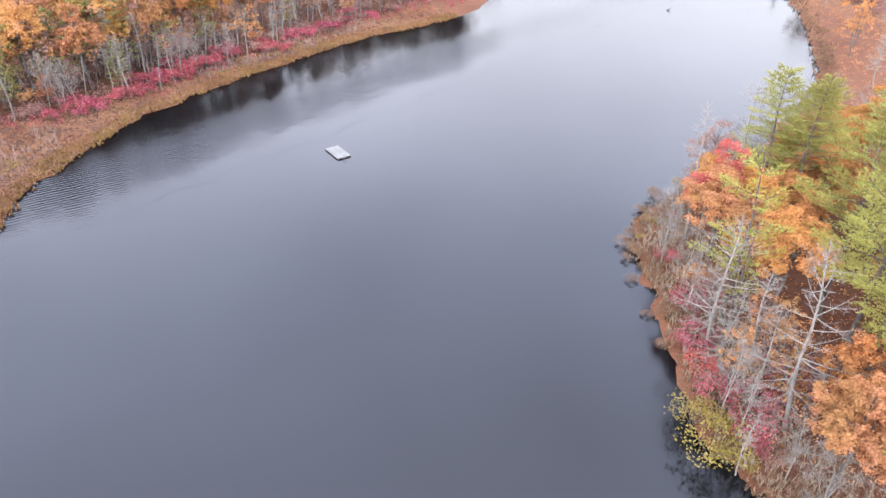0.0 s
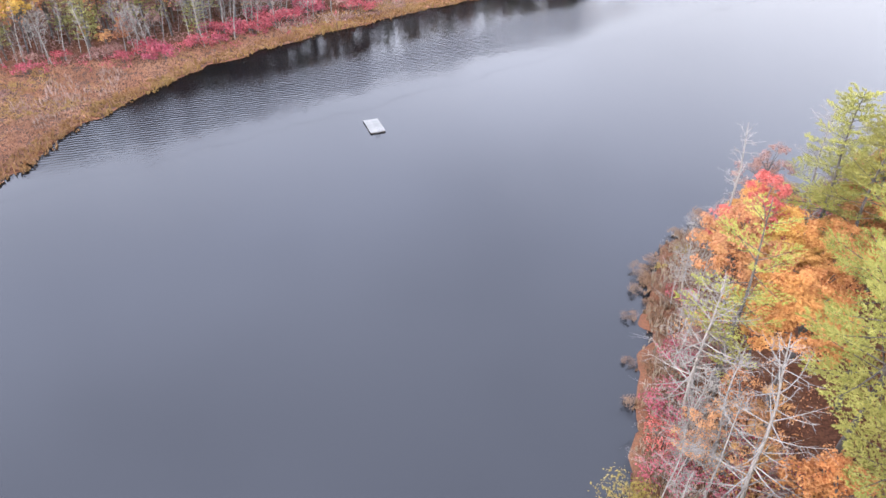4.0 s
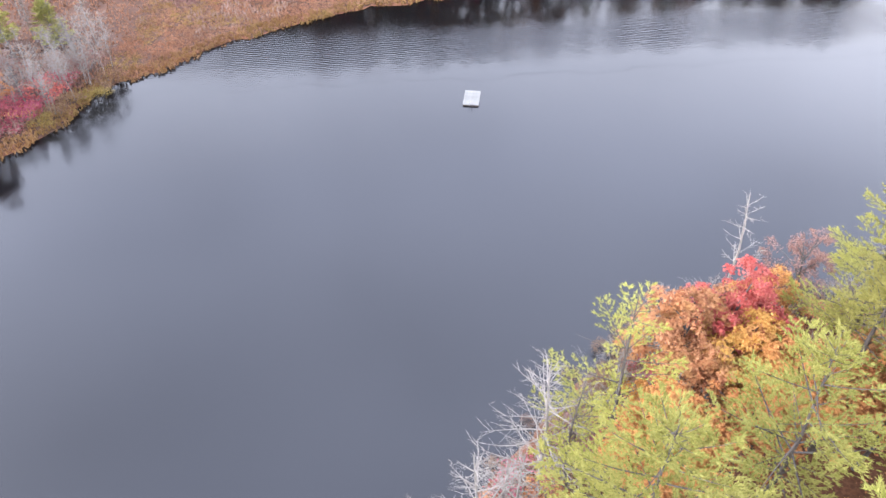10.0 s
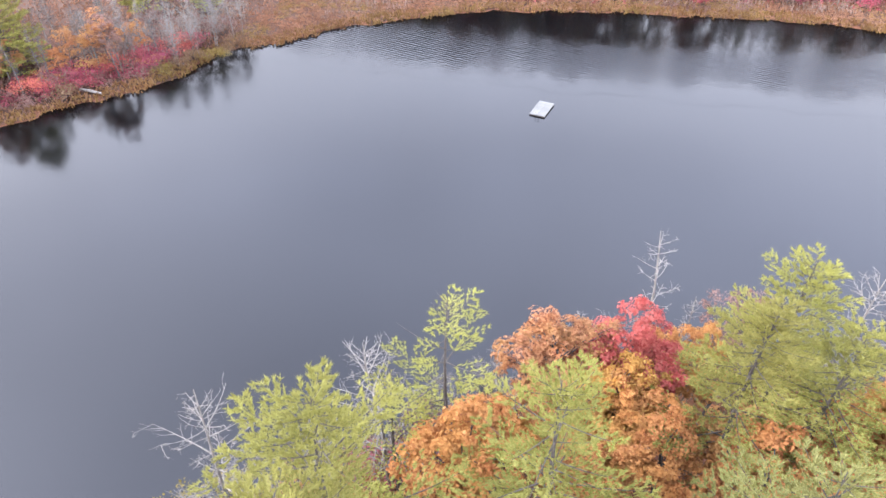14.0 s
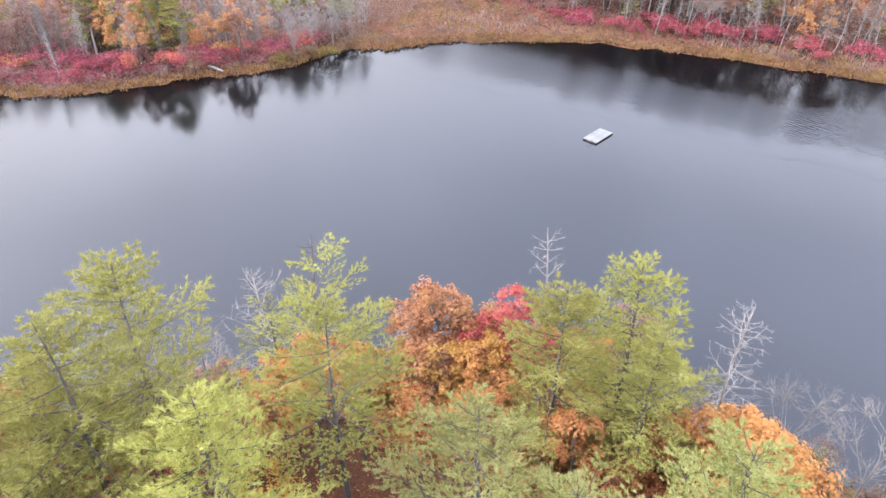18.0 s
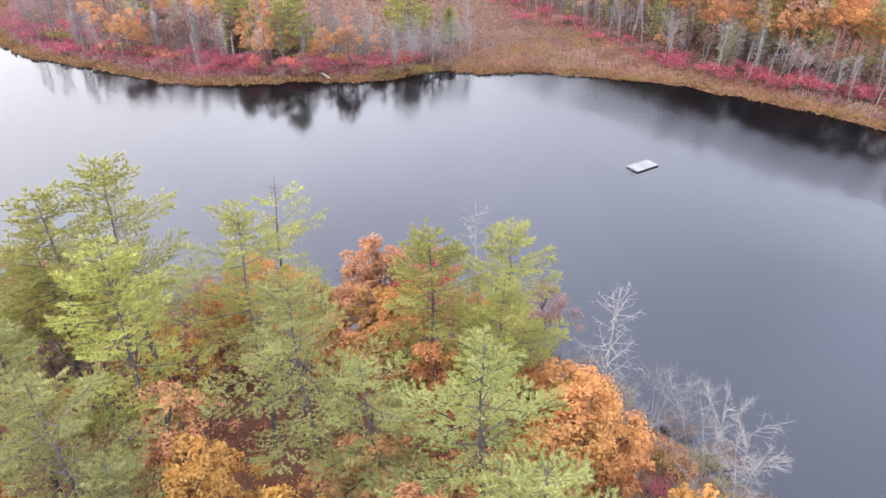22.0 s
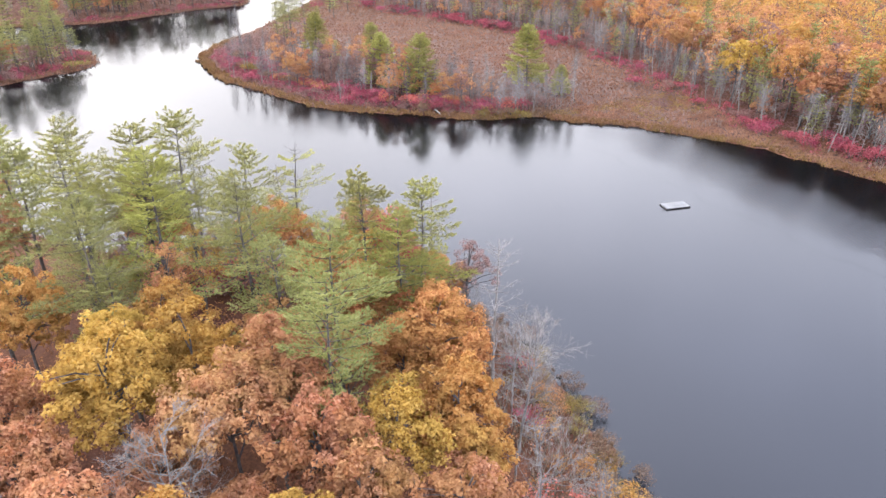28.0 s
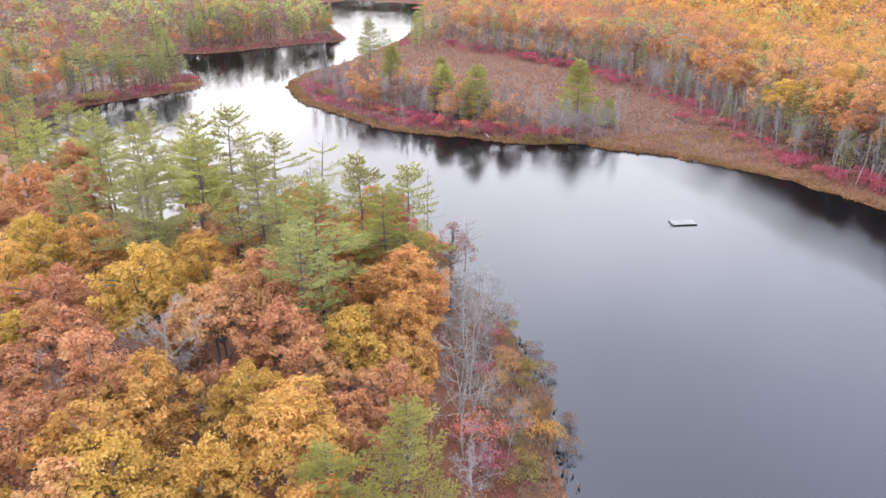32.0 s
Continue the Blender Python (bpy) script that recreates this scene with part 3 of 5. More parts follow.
def bare_tree(seed, height, spread, limbs=14, forks=5, twigs=4, thick=1.0, upward=0.5, broken=0.0, brush=0):
    """A leafless tree: one mesh of trunk, one of limbs and twigs."""
    r = np.random.default_rng(seed)
    trunk, crown = Tubes(), Tubes()
    zs = np.linspace(0, height * (0.97 - 0.15 * broken), 8)
    axis = np.stack((0.22 * np.sin(zs * 0.4 + seed) + r.normal(0, 0.04) * zs, 0.22 * np.cos(zs * 0.37 + seed) + r.normal(0, 0.04) * zs, zs), 1)
    trunk.add(axis, np.linspace((0.009 * height + 0.05) * thick, 0.035 + 0.05 * broken, 8), 6)
    for k in range(limbs):
        z = height * r.uniform(0.3, 0.95 - 0.17 * broken)
        p = np.array([np.interp(z, zs, axis[:, 0]), np.interp(z, zs, axis[:, 1]), z])
        ang = k * 2.4 + r.normal(0, 0.4)
        out = unit(np.array([np.cos(ang), np.sin(ang), upward + r.normal(0, 0.2)]))
        ln = spread * r.uniform(0.5, 1.1) * (1.25 - z / height) * 1.4
        mid = p + out * ln * 0.5 + r.normal(0, 0.12, 3)
        end = p + out * ln + np.array([0, 0, 0.18 * ln * upward]) + r.normal(0, 0.2, 3)
        crown.add([p, mid, end], np.array([0.07, 0.045, 0.018]) * thick, 4)
        for j in range(forks):
            u = r.uniform(0.3, 1.0)
            q = mid * (1 - u) + end * u if u > 0.4 else p * (1 - u) + mid * u
            o2 = unit(out + r.normal(0, 0.6, 3) + np.array([0, 0, 0.25 * upward]))
            l2 = ln * r.uniform(0.25, 0.5)
            e2 = q + o2 * l2
            crown.add([q, (q + e2) / 2 + r.normal(0, 0.05, 3), e2], np.array([0.03, 0.02, 0.01]) * thick, 3)
            for _ in range(twigs):
                u = r.uniform(0.3, 1.0)
                q3 = q * (1 - u) + e2 * u
                crown.add([q3, q3 + unit(o2 + r.normal(0, 0.7, 3)) * l2 * r.uniform(0.3, 0.6)], np.array([0.014, 0.007]) * thick, 3)
    if brush:  # the finest twigs, as thin slivers
        z = height * r.uniform(0.3, 0.98, brush)
        d = unit(r.normal(size=(brush, 3)) * np.array([1, 1, 0.4]) + np.array([0, 0, 0.4 * upward]))
        p = np.stack((np.interp(z, zs, axis[:, 0]), np.interp(z, zs, axis[:, 1]), z), 1) + d * (spread * r.uniform(0.2, 1.2, brush) * (1.25 - z / height))[:, None]
        w = unit(d + r.normal(0, 0.5, d.shape))
        across = unit(np.cross(w, r.normal(size=w.shape)))
        ln = r.uniform(0.4, 1.0, (brush, 1))
        crown.v.append(np.stack((p - w * ln * 0.5, p + across * 0.03, p + w * ln * 0.5, p - across * 0.03), 1).reshape(-1, 3))
        crown.f.append(np.arange(brush * 4).reshape(-1, 4) + crown.n)
        crown.n += brush * 4
    return trunk.mesh("trunk", BLEACHED), crown.mesh("crown", BLEACHED)


def shrub(seed, height, width, leaves, leaf):
    """A low many-stemmed bush: stems and leaf sprays."""
    r = np.random.default_rng(seed)
    stems = Tubes()
    n = 9
    ends = np.stack((r.uniform(-0.5, 0.5, n) * width, r.uniform(-0.5, 0.5, n) * width, height * r.uniform(0.5, 0.85, n)), 1)
    for e in ends:
        stems.add([[e[0] * 0.12, e[1] * 0.12, 0], [e[0] * 0.5, e[1] * 0.5, e[2] * 0.6], e], [0.035, 0.025, 0.012], 3)
    per = leaves // n
    d = unit(r.normal(size=(n, per, 3)) + np.array([0, 0, 0.4]))
    p = ends[:, None] + d * r.uniform(0.15, 0.36, (n, per, 1)) * np.array([width, width, height * 0.75])
    p[..., 2] = np.maximum(p[..., 2], 0.1)
    return stems.mesh("woody_base", BARK_GREY), sprays("foliage", p.reshape(-1, 3), (d + r.normal(0, 0.4, d.shape)).reshape(-1, 3), leaf * r.uniform(0.6, 1.3, n * per), r, LEAF["crimson"])


# ---------------------------------------------------------------- ground and water
def ruled(low, high, step, reach):
    inner = np.arange(low, high + step, step)
    grow = np.cumsum(step * 1.35 ** np.arange(1, 40))
    grow = grow[grow < reach]
    return np.concatenate((low - grow[::-1], inner, high + grow))


gx, gy = ruled(-270, 190, 2.5, 4200), ruled(-210, 280, 2.5, 4200)
X, Y = np.meshgrid(gx, gy)
Z = land_height(X.ravel(), Y.ravel())
idx = np.arange(X.size).reshape(X.shape)
quads = np.stack((idx[:-1, :-1], idx[:-1, 1:], idx[1:, 1:], idx[1:, :-1]), -1).reshape(-1, 4)
ground = new("ground", mesh_of("ground", np.stack((X.ravel(), Y.ravel(), Z), 1), quads, GROUND, True))
ground.data.materials.append(BOG)
corner = np.stack((X.ravel(), Y.ravel()), 1)[quads].mean(1)
ground.data.polygons.foreach_set("material_index", in_bog(corner[:, 0], corner[:, 1]).astype(np.int32))
tagged(ground, "forest floor of brown and russet fallen leaves, sloping into the pond", "ground", kind="structure")
wx, wy = np.linspace(-620, 260, 23), np.linspace(-420, 420, 21)
X, Y = np.meshgrid(wx, wy)
idx = np.arange(X.size).reshape(X.shape)
quads = np.stack((idx[:-1, :-1], idx[:-1, 1:], idx[1:, 1:], idx[1:, :-1]), -1).reshape(-1, 4)
pond = new("water", mesh_of("water", np.stack((X.ravel(), Y.ravel(), 0 * X.ravel()), 1), quads, WATER, True))
tagged(pond, "dark grey pond water reflecting an overcast sky, lightly rippled", "water", kind="structure")

# ---------------------------------------------------------------- tree kinds
PINES = [pine(11 + k, 25.0, s, 0.28, lo, rg, gp) for k, (s, lo, rg, gp) in enumerate(((6.2, 0.4, 0.28, 0.1), (5.8, 0.36, 0.3, 0.14), (6.8, 0.5, 0.3, 0.12), (6.0, 0.55, 0.3, 0.1), (6.4, 0.55, 0.36, 0.14), (6.0, 0.48, 0.28, 0.1)))]
PINE_THIN = pine(31, 24.0, 5.4, 0.3, 0.42, 0.4, 0.26, 1.35, 0.22, 4, 8, 0.12, 0.26, 5, 0.84)
PINES_FAR = [pine(41 + k, 22.0, s, 0.55, 0.25, 0.3, 0.14, 1.5, 0.45, 3, 4, 0.22, 0.0, 4) for k, s in enumerate((4.4, 3.8, 4.8))]
OAKS = [broadleaf(51 + k, 18.0, r, 230, 10600, 0.19, lo, 18, 10) for k, (r, lo) in enumerate(((5.0, 0.34), (5.4, 0.4), (4.6, 0.3), (5.8, 0.38), (4.4, 0.42), (5.1, 0.36)))]
SPARSE = [broadleaf(71 + k, 16.0, 3.6, 70, 3500, 0.12, 0.3, 22) for k in range(2)]
OAKS_FAR = [broadleaf(81 + k, 19.0, r, 80, 2000, 0.27, 0.2, 5, 6) for k, r in enumerate((5.0, 5.4, 4.6, 5.7))]
BARES = [bare_tree(91 + k, h, s, 24, 9, 6, 0.6, u) for k, (h, s, u) in enumerate(((17, 4.2, 0.7), (16, 4.8, 0.5), (18, 3.4, 0.4)))]
BARES_FINE = [bare_tree(95 + k, 16, 4.6, 26, 9, 7, 0.62, 0.85) for k in range(2)]
PINES_YOUNG = [pine(61 + k, 16.0, 6.6, 0.4, 0.1, 0.16, 0.03, 0.72, 0.26, 4, 6, 0.2) for k in range(2)]
DEAD_PINES = [dead_pine(151 + k, h, s, lo, 0.35, rw, 0.2, ln) for k, (h, s, lo, rw, ln) in enumerate(((18, 5.2, 0.18, 1.2, 0.06), (20, 4.6, 0.25, 1.3, -0.05), (17, 3.4, 0.15, 1.1, 0.03)))]
DEAD_HEIGHTS = (18, 20, 17)
SPIRE = [dead_pine(161, 20, 2.1, 0.35, 0.5, 1.5, 0.4, 0.03, 150)]
SNAGS = [bare_tree(101 + k, h, 1.6, 40, 3, 3, 0.7, 0.3, 0.0) for k, h in enumerate((17, 20, 13))]
BARES_FAR = [bare_tree(111 + k, h, s, n, 3, 0, 0.9, u, b, 420) for k, (h, s, n, u, b) in enumerate(((14, 3.0, 14, 0.6, 0), (16, 1.6, 26, 0.1, 0.3), (12, 1.7, 22, 0.25, 0.3)))]
SHRUBS = [shrub(121 + k, 2.4, 3.4, 720, 0.115) for k in range(3)]
SHRUBS_FAR = [shrub(131 + k, 2.4, 3.6, 320, 0.2) for k in range(3)]
TURN = np.random.default_rng(5)
TONES = {"russet": "russet brown", "salmon": "pale salmon-orange", "orange": "bright orange", "gold": "golden yellow", "amber": "amber yellow-orange", "red": "scarlet red",
         "crimson": "crimson", "olive": "olive yellow", "brown": "dull brown", "rose": "faded rose"}


def tree(name, kinds, pick, native, top, x, y, leaves, label, category, group, leaf_name):
    """One tree whose tip stands top metres over the pond."""
    z = float(land_height(np.array([x]), np.array([y]))[0])
    trunk, crown = kinds[pick % len(kinds)]
    e = base(name, x, y, z - 0.1, label, category, group, TURN.uniform(0, 360), (top - z) / native)
    part("trunk", trunk, e)
    part(leaf_name, crown, e, leaves)
    return e


def white_pine(x, y, top, k, tone=NEEDLE, group="pines of the near peninsula"):
    look_of = {NEEDLE: "yellow-green", NEEDLE_BRIGHT: "bright lime-green", NEEDLE_COOL: "dull grey-green"}[tone]
    return tree("white_pine", PINES, k, 25.0, top, x, y, tone, "tall %s white pine with tiered limbs on a wooded shore" % look_of, "pine tree", group, "crown")


def oak(x, y, top, k, tone, name="oak_tree", group="autumn trees of the near peninsula"):
    return tree(name, OAKS, k, 18.0, top, x, y, LEAF[tone], "broad autumn tree with a dense %s crown" % TONES[tone], "deciduous tree", group, "crown")


def fine_bare(x, y, top, k):
    return tree("bare_tree", BARES_FINE, k, 16, top, x, y, BLEACHED, "pale grey leafless tree with a rounded crown of fine twigs", "bare tree", "bare trees of the near peninsula", "crown")


def leafless(x, y, top, k, group="bare trees of the near peninsula"):
    return tree("bare_tree", BARES, k, (17, 16, 18)[k % 3], top, x, y, BLEACHED, "pale grey leafless tree with fine spreading twigs", "bare tree", group, "crown")


# ---------------------------------------------------------------- near peninsula: pines
N, B, C = NEEDLE, NEEDLE_BRIGHT, NEEDLE_COOL
for k, (x, y, top, tone) in enumerate((
        (42.5, 84.6, 24, B), (44.2, 78.6, 24.8, N), (39.2, 52.5, 27, N), (42.6, 49, 26.5, N), (43, 64, 25, N), (37, 33, 24, N), (40, 24, 24, N), (47, 35, 24, C), (47, 42, 25, N),
        (53.7, 70.5, 26.5, C), (60, 57, 24, C), (60, 43, 21, C), (64.7, 85.1, 24, C), (50.4, 57.4, 27, N), (41, 46.5, 22, N),
        (58.1, 82.3, 25.5, C), (56, 75, 22, C), (47, 84, 22.5, N), (62, 61, 20, C), (53, 50, 22, C), (36, 12, 23, N), (44, 14, 22, N),
        (33, -4, 22, N), (40, 2, 23, C), (80, 106, 19.5, B), (86, 103.5, 19, B))):
    white_pine(x, y, top, k, tone)
tree("white_pine", [PINE_THIN], 0, 24.0, 22.5, 32, 63.8, NEEDLE_BRIGHT, "half-dead white pine with bare top and sparse yellow-green limbs", "pine tree", "pines of the near peninsula", "crown")
tree("white_pine", [PINE_THIN], 0, 24.0, 17, 31, 60, NEEDLE_BRIGHT, "thin half-dead pine with yellow-green tufts beside the water", "pine tree", "pines of the near peninsula", "crown")

# broadleaf trees of the near peninsula
for k, (x, y, top, tone) in enumerate((
        (35, 78, 16.6, "red"), (33, 73, 16, "salmon"), (38, 75, 14, "orange"), (36, 84, 12, "orange"), (35, 66, 13, "amber"), (36.6, 62.5, 16.6, "orange"), (47.6, 79, 16, "orange"),
        (40, 70, 13, "orange"), (56, 82, 14, "orange"), (52, 90, 17, "orange"), (61, 95.6, 17.5, "amber"), (65, 80, 20, "salmon"), (64, 71, 19, "gold"), (71, 68, 20, "gold"), (66, 64, 18, "gold"),
        (60, 65, 17, "amber"), (57, 75, 16, "salmon"), (70, 79, 19.5, "salmon"), (54, 87, 15, "orange"), (50, 91, 14, "orange"), (70, 87, 18, "russet"), (66, 91, 16, "gold"), (72, 92, 16.5, "russet"),
        (80, 67, 18, "russet"), (83.5, 77, 18.8, "salmon"), (83, 82, 17.5, "amber"), (79, 90, 17, "gold"), (82, 96, 18, "amber"), (75, 97, 14, "russet"), (76, 84, 14, "russet"), (74, 75, 15, "russet"), (70, 98, 15, "russet"), (90, 84, 18, "amber"),
        (92, 90, 18, "gold"), (88, 95, 18, "gold"), (95, 88, 18, "salmon"), (95, 96, 18, "gold"), (90, 77, 17, "russet"), (63, 50, 18, "amber"), (67, 45, 18, "gold"), (66, 98, 14, "amber"),
        (39, 16, 18, "salmon"), (33, 39.5, 15, "salmon"), (37, 46, 13, "orange"), (47, 28, 17, "salmon"), (50, 22, 17, "orange"), (57, 34, 18, "salmon"), (88, 68, 18, "russet"), (98, 80, 18, "gold"), (75, 60, 18, "russet"), (88, 104, 17, "amber"),
        (42.5, 75.1, 14, "orange"), (45.5, 80.5, 14.5, "salmon"), (48, 85.5, 14.5, "orange"), (49.5, 89.3, 15, "amber"), (36.5, 75.5, 14.5, "amber"), (52, 8, 18, "salmon"), (58, 16, 19, "amber"), (30, -18, 17, "salmon"), (62, 28, 18, "salmon"), (74, 50, 18, "amber"), (82, 58, 18, "gold"))):
    oak(x, y, top, k, tone, "maple_tree" if tone in ("red", "orange") else "oak_tree")
for k, (x, y, top, tone) in enumerate(((43, 46, 15, "rose"), (55, 61, 18.5, "salmon"), (51, 59, 15, "salmon"), (46.5, 59, 16, "gold"), (49, 50, 13, "amber"), (32, 56, 11, "salmon"), (33.6, 51.5, 10, "salmon"), (35, 49, 9, "rose"), (34.6, 56, 10, "salmon"), (30, 63, 10, "rose"), (29, 53, 9, "salmon"), (37, 88, 15, "rose"))):
    tree("maple_tree", SPARSE, k, 16.0, top, x, y, LEAF[tone], "thin-crowned young tree with %s leaves and bare twigs" % TONES[tone], "deciduous tree", "autumn trees of the near peninsula", "crown")
# leafless trees and weathered snags
for k, (x, y, top) in enumerate(((56.3, 99.2, 17.5), (79, 85, 13), (73, 108, 13), (68, 106, 10), (46.6, 96.2, 14), (29, 70, 13), (27, 49, 11), (63, 103, 15), (61, 107, 9))):
    leafless(x, y, top, k)
for k, (x, y, top) in enumerate(((77.5, 79, 19), (52.4, 98.6, 16), (85, 71, 15))):
    fine_bare(x, y, top, k)
for k, (x, y, top) in enumerate(((31, 82, 12), (34, 67, 14), (26.5, 43, 9), (33, 86, 13))):
    tree("dead_snag", SNAGS, k, (17, 20, 13)[k % 3], top, x, y, BLEACHED, "bleached dead tree trunk with broken stubs of limbs", "dead tree", "snags of the near shore", "crown")
tree("dead_snag", SPIRE, 0, 20, 20.4, 33, 82.3, BLEACHED, "tall bleached dead spire with a few bare limbs", "dead tree", "snags of the near shore", "crown")
for x, y, top, k in ((29, 60.4, 18, 0), (32.6, 47.8, 22, 1), (31, 54, 15, 2), (28.5, 55.5, 12, 0), (43.6, 93.2, 19, 2), (30.5, 50.5, 13, 1), (28.6, 66, 11, 2), (29.5, 79, 11, 0)):
    tree("dead_pine", DEAD_PINES, k, DEAD_HEIGHTS[k], top, x, y, BLEACHED, "bleached dead pine with long bare limbs and fine twigs", "dead tree", "snags of the near shore", "crown")

# shore shrubs of the near bank
rs = np.random.default_rng(7)
near = np.array(NEAR_BANK[4:17], float)
n = 0
while n < 90:
    k = rs.integers(len(near) - 1)
    u = rs.random()
    x, y = near[k] * (1 - u) + near[k + 1] * u + rs.normal(0, 2.6, 2) + (1.2, -0.6)
    d = float(inland(x, y))
    if not -0.3 < d < 6.5:
        continue
    tone = rs.choice(["brown", "brown", "brown", "brown", "olive"] if d < 2.5 else ["crimson", "brown", "crimson", "rose", "salmon"])
    e = base("shore_shrub", x, y, max(float(land_height(x, y)), -0.25), "low %s shrub at the water's edge" % TONES[tone], "shrub", "shrubs of the near shore", rs.uniform(0, 360), rs.uniform(0.3, 0.65 if y < 92 else 0.9))
    a, b = SHRUBS[n % 3]
    part("woody_base", a, e)
    part("foliage", b, e, LEAF[tone])
    n += 1

for k, (x, y, size, tone) in enumerate(((34, 50, 1.5, "salmon"), (36, 52, 1.5, "crimson"), (35.5, 47, 1.4, "rose"), (32, 50.5, 1.3, "crimson"), (37, 49.5, 1.5, "russet"), (33, 53.5, 1.3, "salmon"), (36, 55, 1.4, "rose"), (38, 46, 1.4, "russet"), (25, 45, 1.5, "olive"), (24.4, 49, 1.2, "olive"), (27.5, 52, 1.1, "crimson"), (28, 60, 1.2, "crimson"), (30, 66.5, 1.4, "crimson"), (29.5, 47, 1.2, "crimson"), (27, 56, 0.9, "red"),
                                         (31, 71, 1.3, "salmon"), (33, 58, 1.4, "salmon"), (34.5, 55, 1.3, "crimson"), (64, 106, 1.2, "crimson"), (60, 103, 1.3, "red"), (63, 109, 1.0, "olive"), (56, 109, 1.0, "amber"))):
    e = base("shore_shrub", x, y, float(land_height(x, y)) - 0.05, "bushy %s shrub close to the near waterline" % TONES[tone], "shrub", "shrubs of the near shore", 70.0 * k, size)
    a, b = SHRUBS[k % 3]
    part("woody_base", a, e)
    part("foliage", b, e, LEAF[tone])
for k in range(34):  # low ochre and brown bushes on the outer bank
    u = rs.random()
    x, y = 36 + 30 * u + rs.normal(0, 1.3), 97.5 + 15 * u ** 0.8 - rs.uniform(0, 7)
    tone = ("brown", "amber", "brown", "olive", "russet")[k % 5]
    if inland(x, y) > 0.2:
        e = base("shore_shrub", x, y, float(land_height(x, y)) - 0.05, "low %s bush on the outer bank" % TONES[tone], "shrub", "shrubs of the near shore", 50.0 * k, rs.uniform(0.4, 0.85))
        a, b = SHRUBS[k % 3]
        part("woody_base", a, e)
        part("foliage", b, e, LEAF[tone])
for k in range(26):  # leafless saplings along the bank
    u = rs.uniform(0, len(near) - 2.01)
    i = int(u)
    x, y = near[i] * (1 - u + i) + near[i + 1] * (u - i) + (rs.uniform(2, 6), rs.uniform(-4, 0))
    if inland(x, y) > 1.0 and y < 112:
        leafless(x, y, rs.uniform(5, 10), k)
for k, (x, y) in enumerate(((25.6, 76), (24.2, 78), (25.8, 80.5), (26.4, 84), (27.8, 87), (23.8, 73.2), (29, 90.6), (24.8, 81.5), (24, 66), (24.2, 60.5), (32, 94.5), (44, 104.5), (52, 110.4), (56, 111.8), (40, 101.8))):
    e = base("shore_shrub", x, y, -0.25, "brown half-drowned shrub standing in the shallows", "shrub", "shrubs of the near shore", 40.0 * k, (0.36 if y < 92 else 0.62) + 0.07 * (k % 4))
    a, b = SHRUBS[k % 3]
    part("woody_base", a, e)
    part("foliage", b, e, LEAF["brown"])

# ---------------------------------------------------------------- the wooded point and its bog
def far_pine(x, y, top, k, group="pines across the pond"):
    return tree("white_pine", PINES_FAR, k, 22.0, top, x, y, NEEDLE_COOL, "dull green white pine among autumn trees across the pond", "pine tree", group, "crown")


def far_oak(x, y, top, k, tone, group="autumn trees across the pond"):
    return tree("oak_tree", OAKS_FAR, k, 19.0, top, x, y, LEAF[tone], "autumn tree with a %s crown across the pond" % TONES[tone], "deciduous tree", group, "crown")


def far_bare(x, y, top, k, group="bare trees across the pond"):
    return tree("bare_tree", BARES_FAR, k, (14, 16, 12)[k % 3], top, x, y, BLEACHED if k % 2 else BARK_GREY, "thin grey leafless tree at the edge of the bog", "bare tree", group, "crown")


for k, (x, y, top) in enumerate(((-88.5, 67, 18), (-71, 42, 17), (-84, 77.5, 9), (-103, 14, 13.5), (-76, 29, 15.5), (-72.5, 32, 6), (-99.8, -3.8, 16))):
    tree("white_pine", PINES_YOUNG, k, 16.0, top, x, y, NEEDLE, "young conical green pine standing at the edge of the bog", "pine tree", "pines across the pond", "crown")
for k, (x, y, top) in enumerate(((-125, -29, 22.5), (-109, -18, 22), (-122, -20, 19))):
    tree("white_pine", PINES, k + 1, 25.0, top, x, y, NEEDLE_COOL, "tall dark pine standing on the tip of the point", "pine tree", "pines across the pond", "crown")
for k, (x, y, top) in enumerate(((-130, -36, 14), (-112, -12, 14), (-180, -38, 17), (-192, -46, 18), (-204, -52, 18), (-216, -58, 17), (-232, -64, 18), (-246, -71, 17), (-198, -40, 18))):
    far_pine(x, y, top, k)
for k, (x, y, top, tone) in enumerate(((-73, 31, 11, "russet"), (-79, 17, 10, "rose"), (-86, 8, 11, "russet"), (-95, 2, 10, "rose"), (-100, -12, 11, "russet"), (-72, 44, 9, "rose"), (-90, 30, 10, "russet"), (-108, -22, 9, "rose"))):
    far_oak(x, y, top, k, tone)
for k, (x, y, top) in enumerate(((-121, -50, 12), (-117, -44, 13), (-75, 49, 12), (-68, 71, 10), (-73, 76, 10), (-79, 82, 13), (-100, 79, 11), (-70, 62, 11), (-66, 58, 9), (-80, 58, 12), (-66, 22, 12), (-70, 12, 11), (-76, 2, 12), (-84, -8, 11),
                                 (-90, -22, 10), (-96, -32, 10), (-104, -38, 9), (-74, 60, 10), (-84, 48, 11), (-86, 14, 13), (-92, -6, 12), (-64, 66, 9), (-62, 42, 10), (-68, 36, 11), (-64, 28, 9), (-60, 24, 9), (-72, 20, 10), (-68, 4, 10), (-80, -2, 12), (-88, -14, 9), (-98, -22, 11), (-82, 32, 12), (-94, 20, 10), (-70, 54, 10), (-76, 68, 11), (-88, 76, 10))):
    far_bare(x, y, top, k)
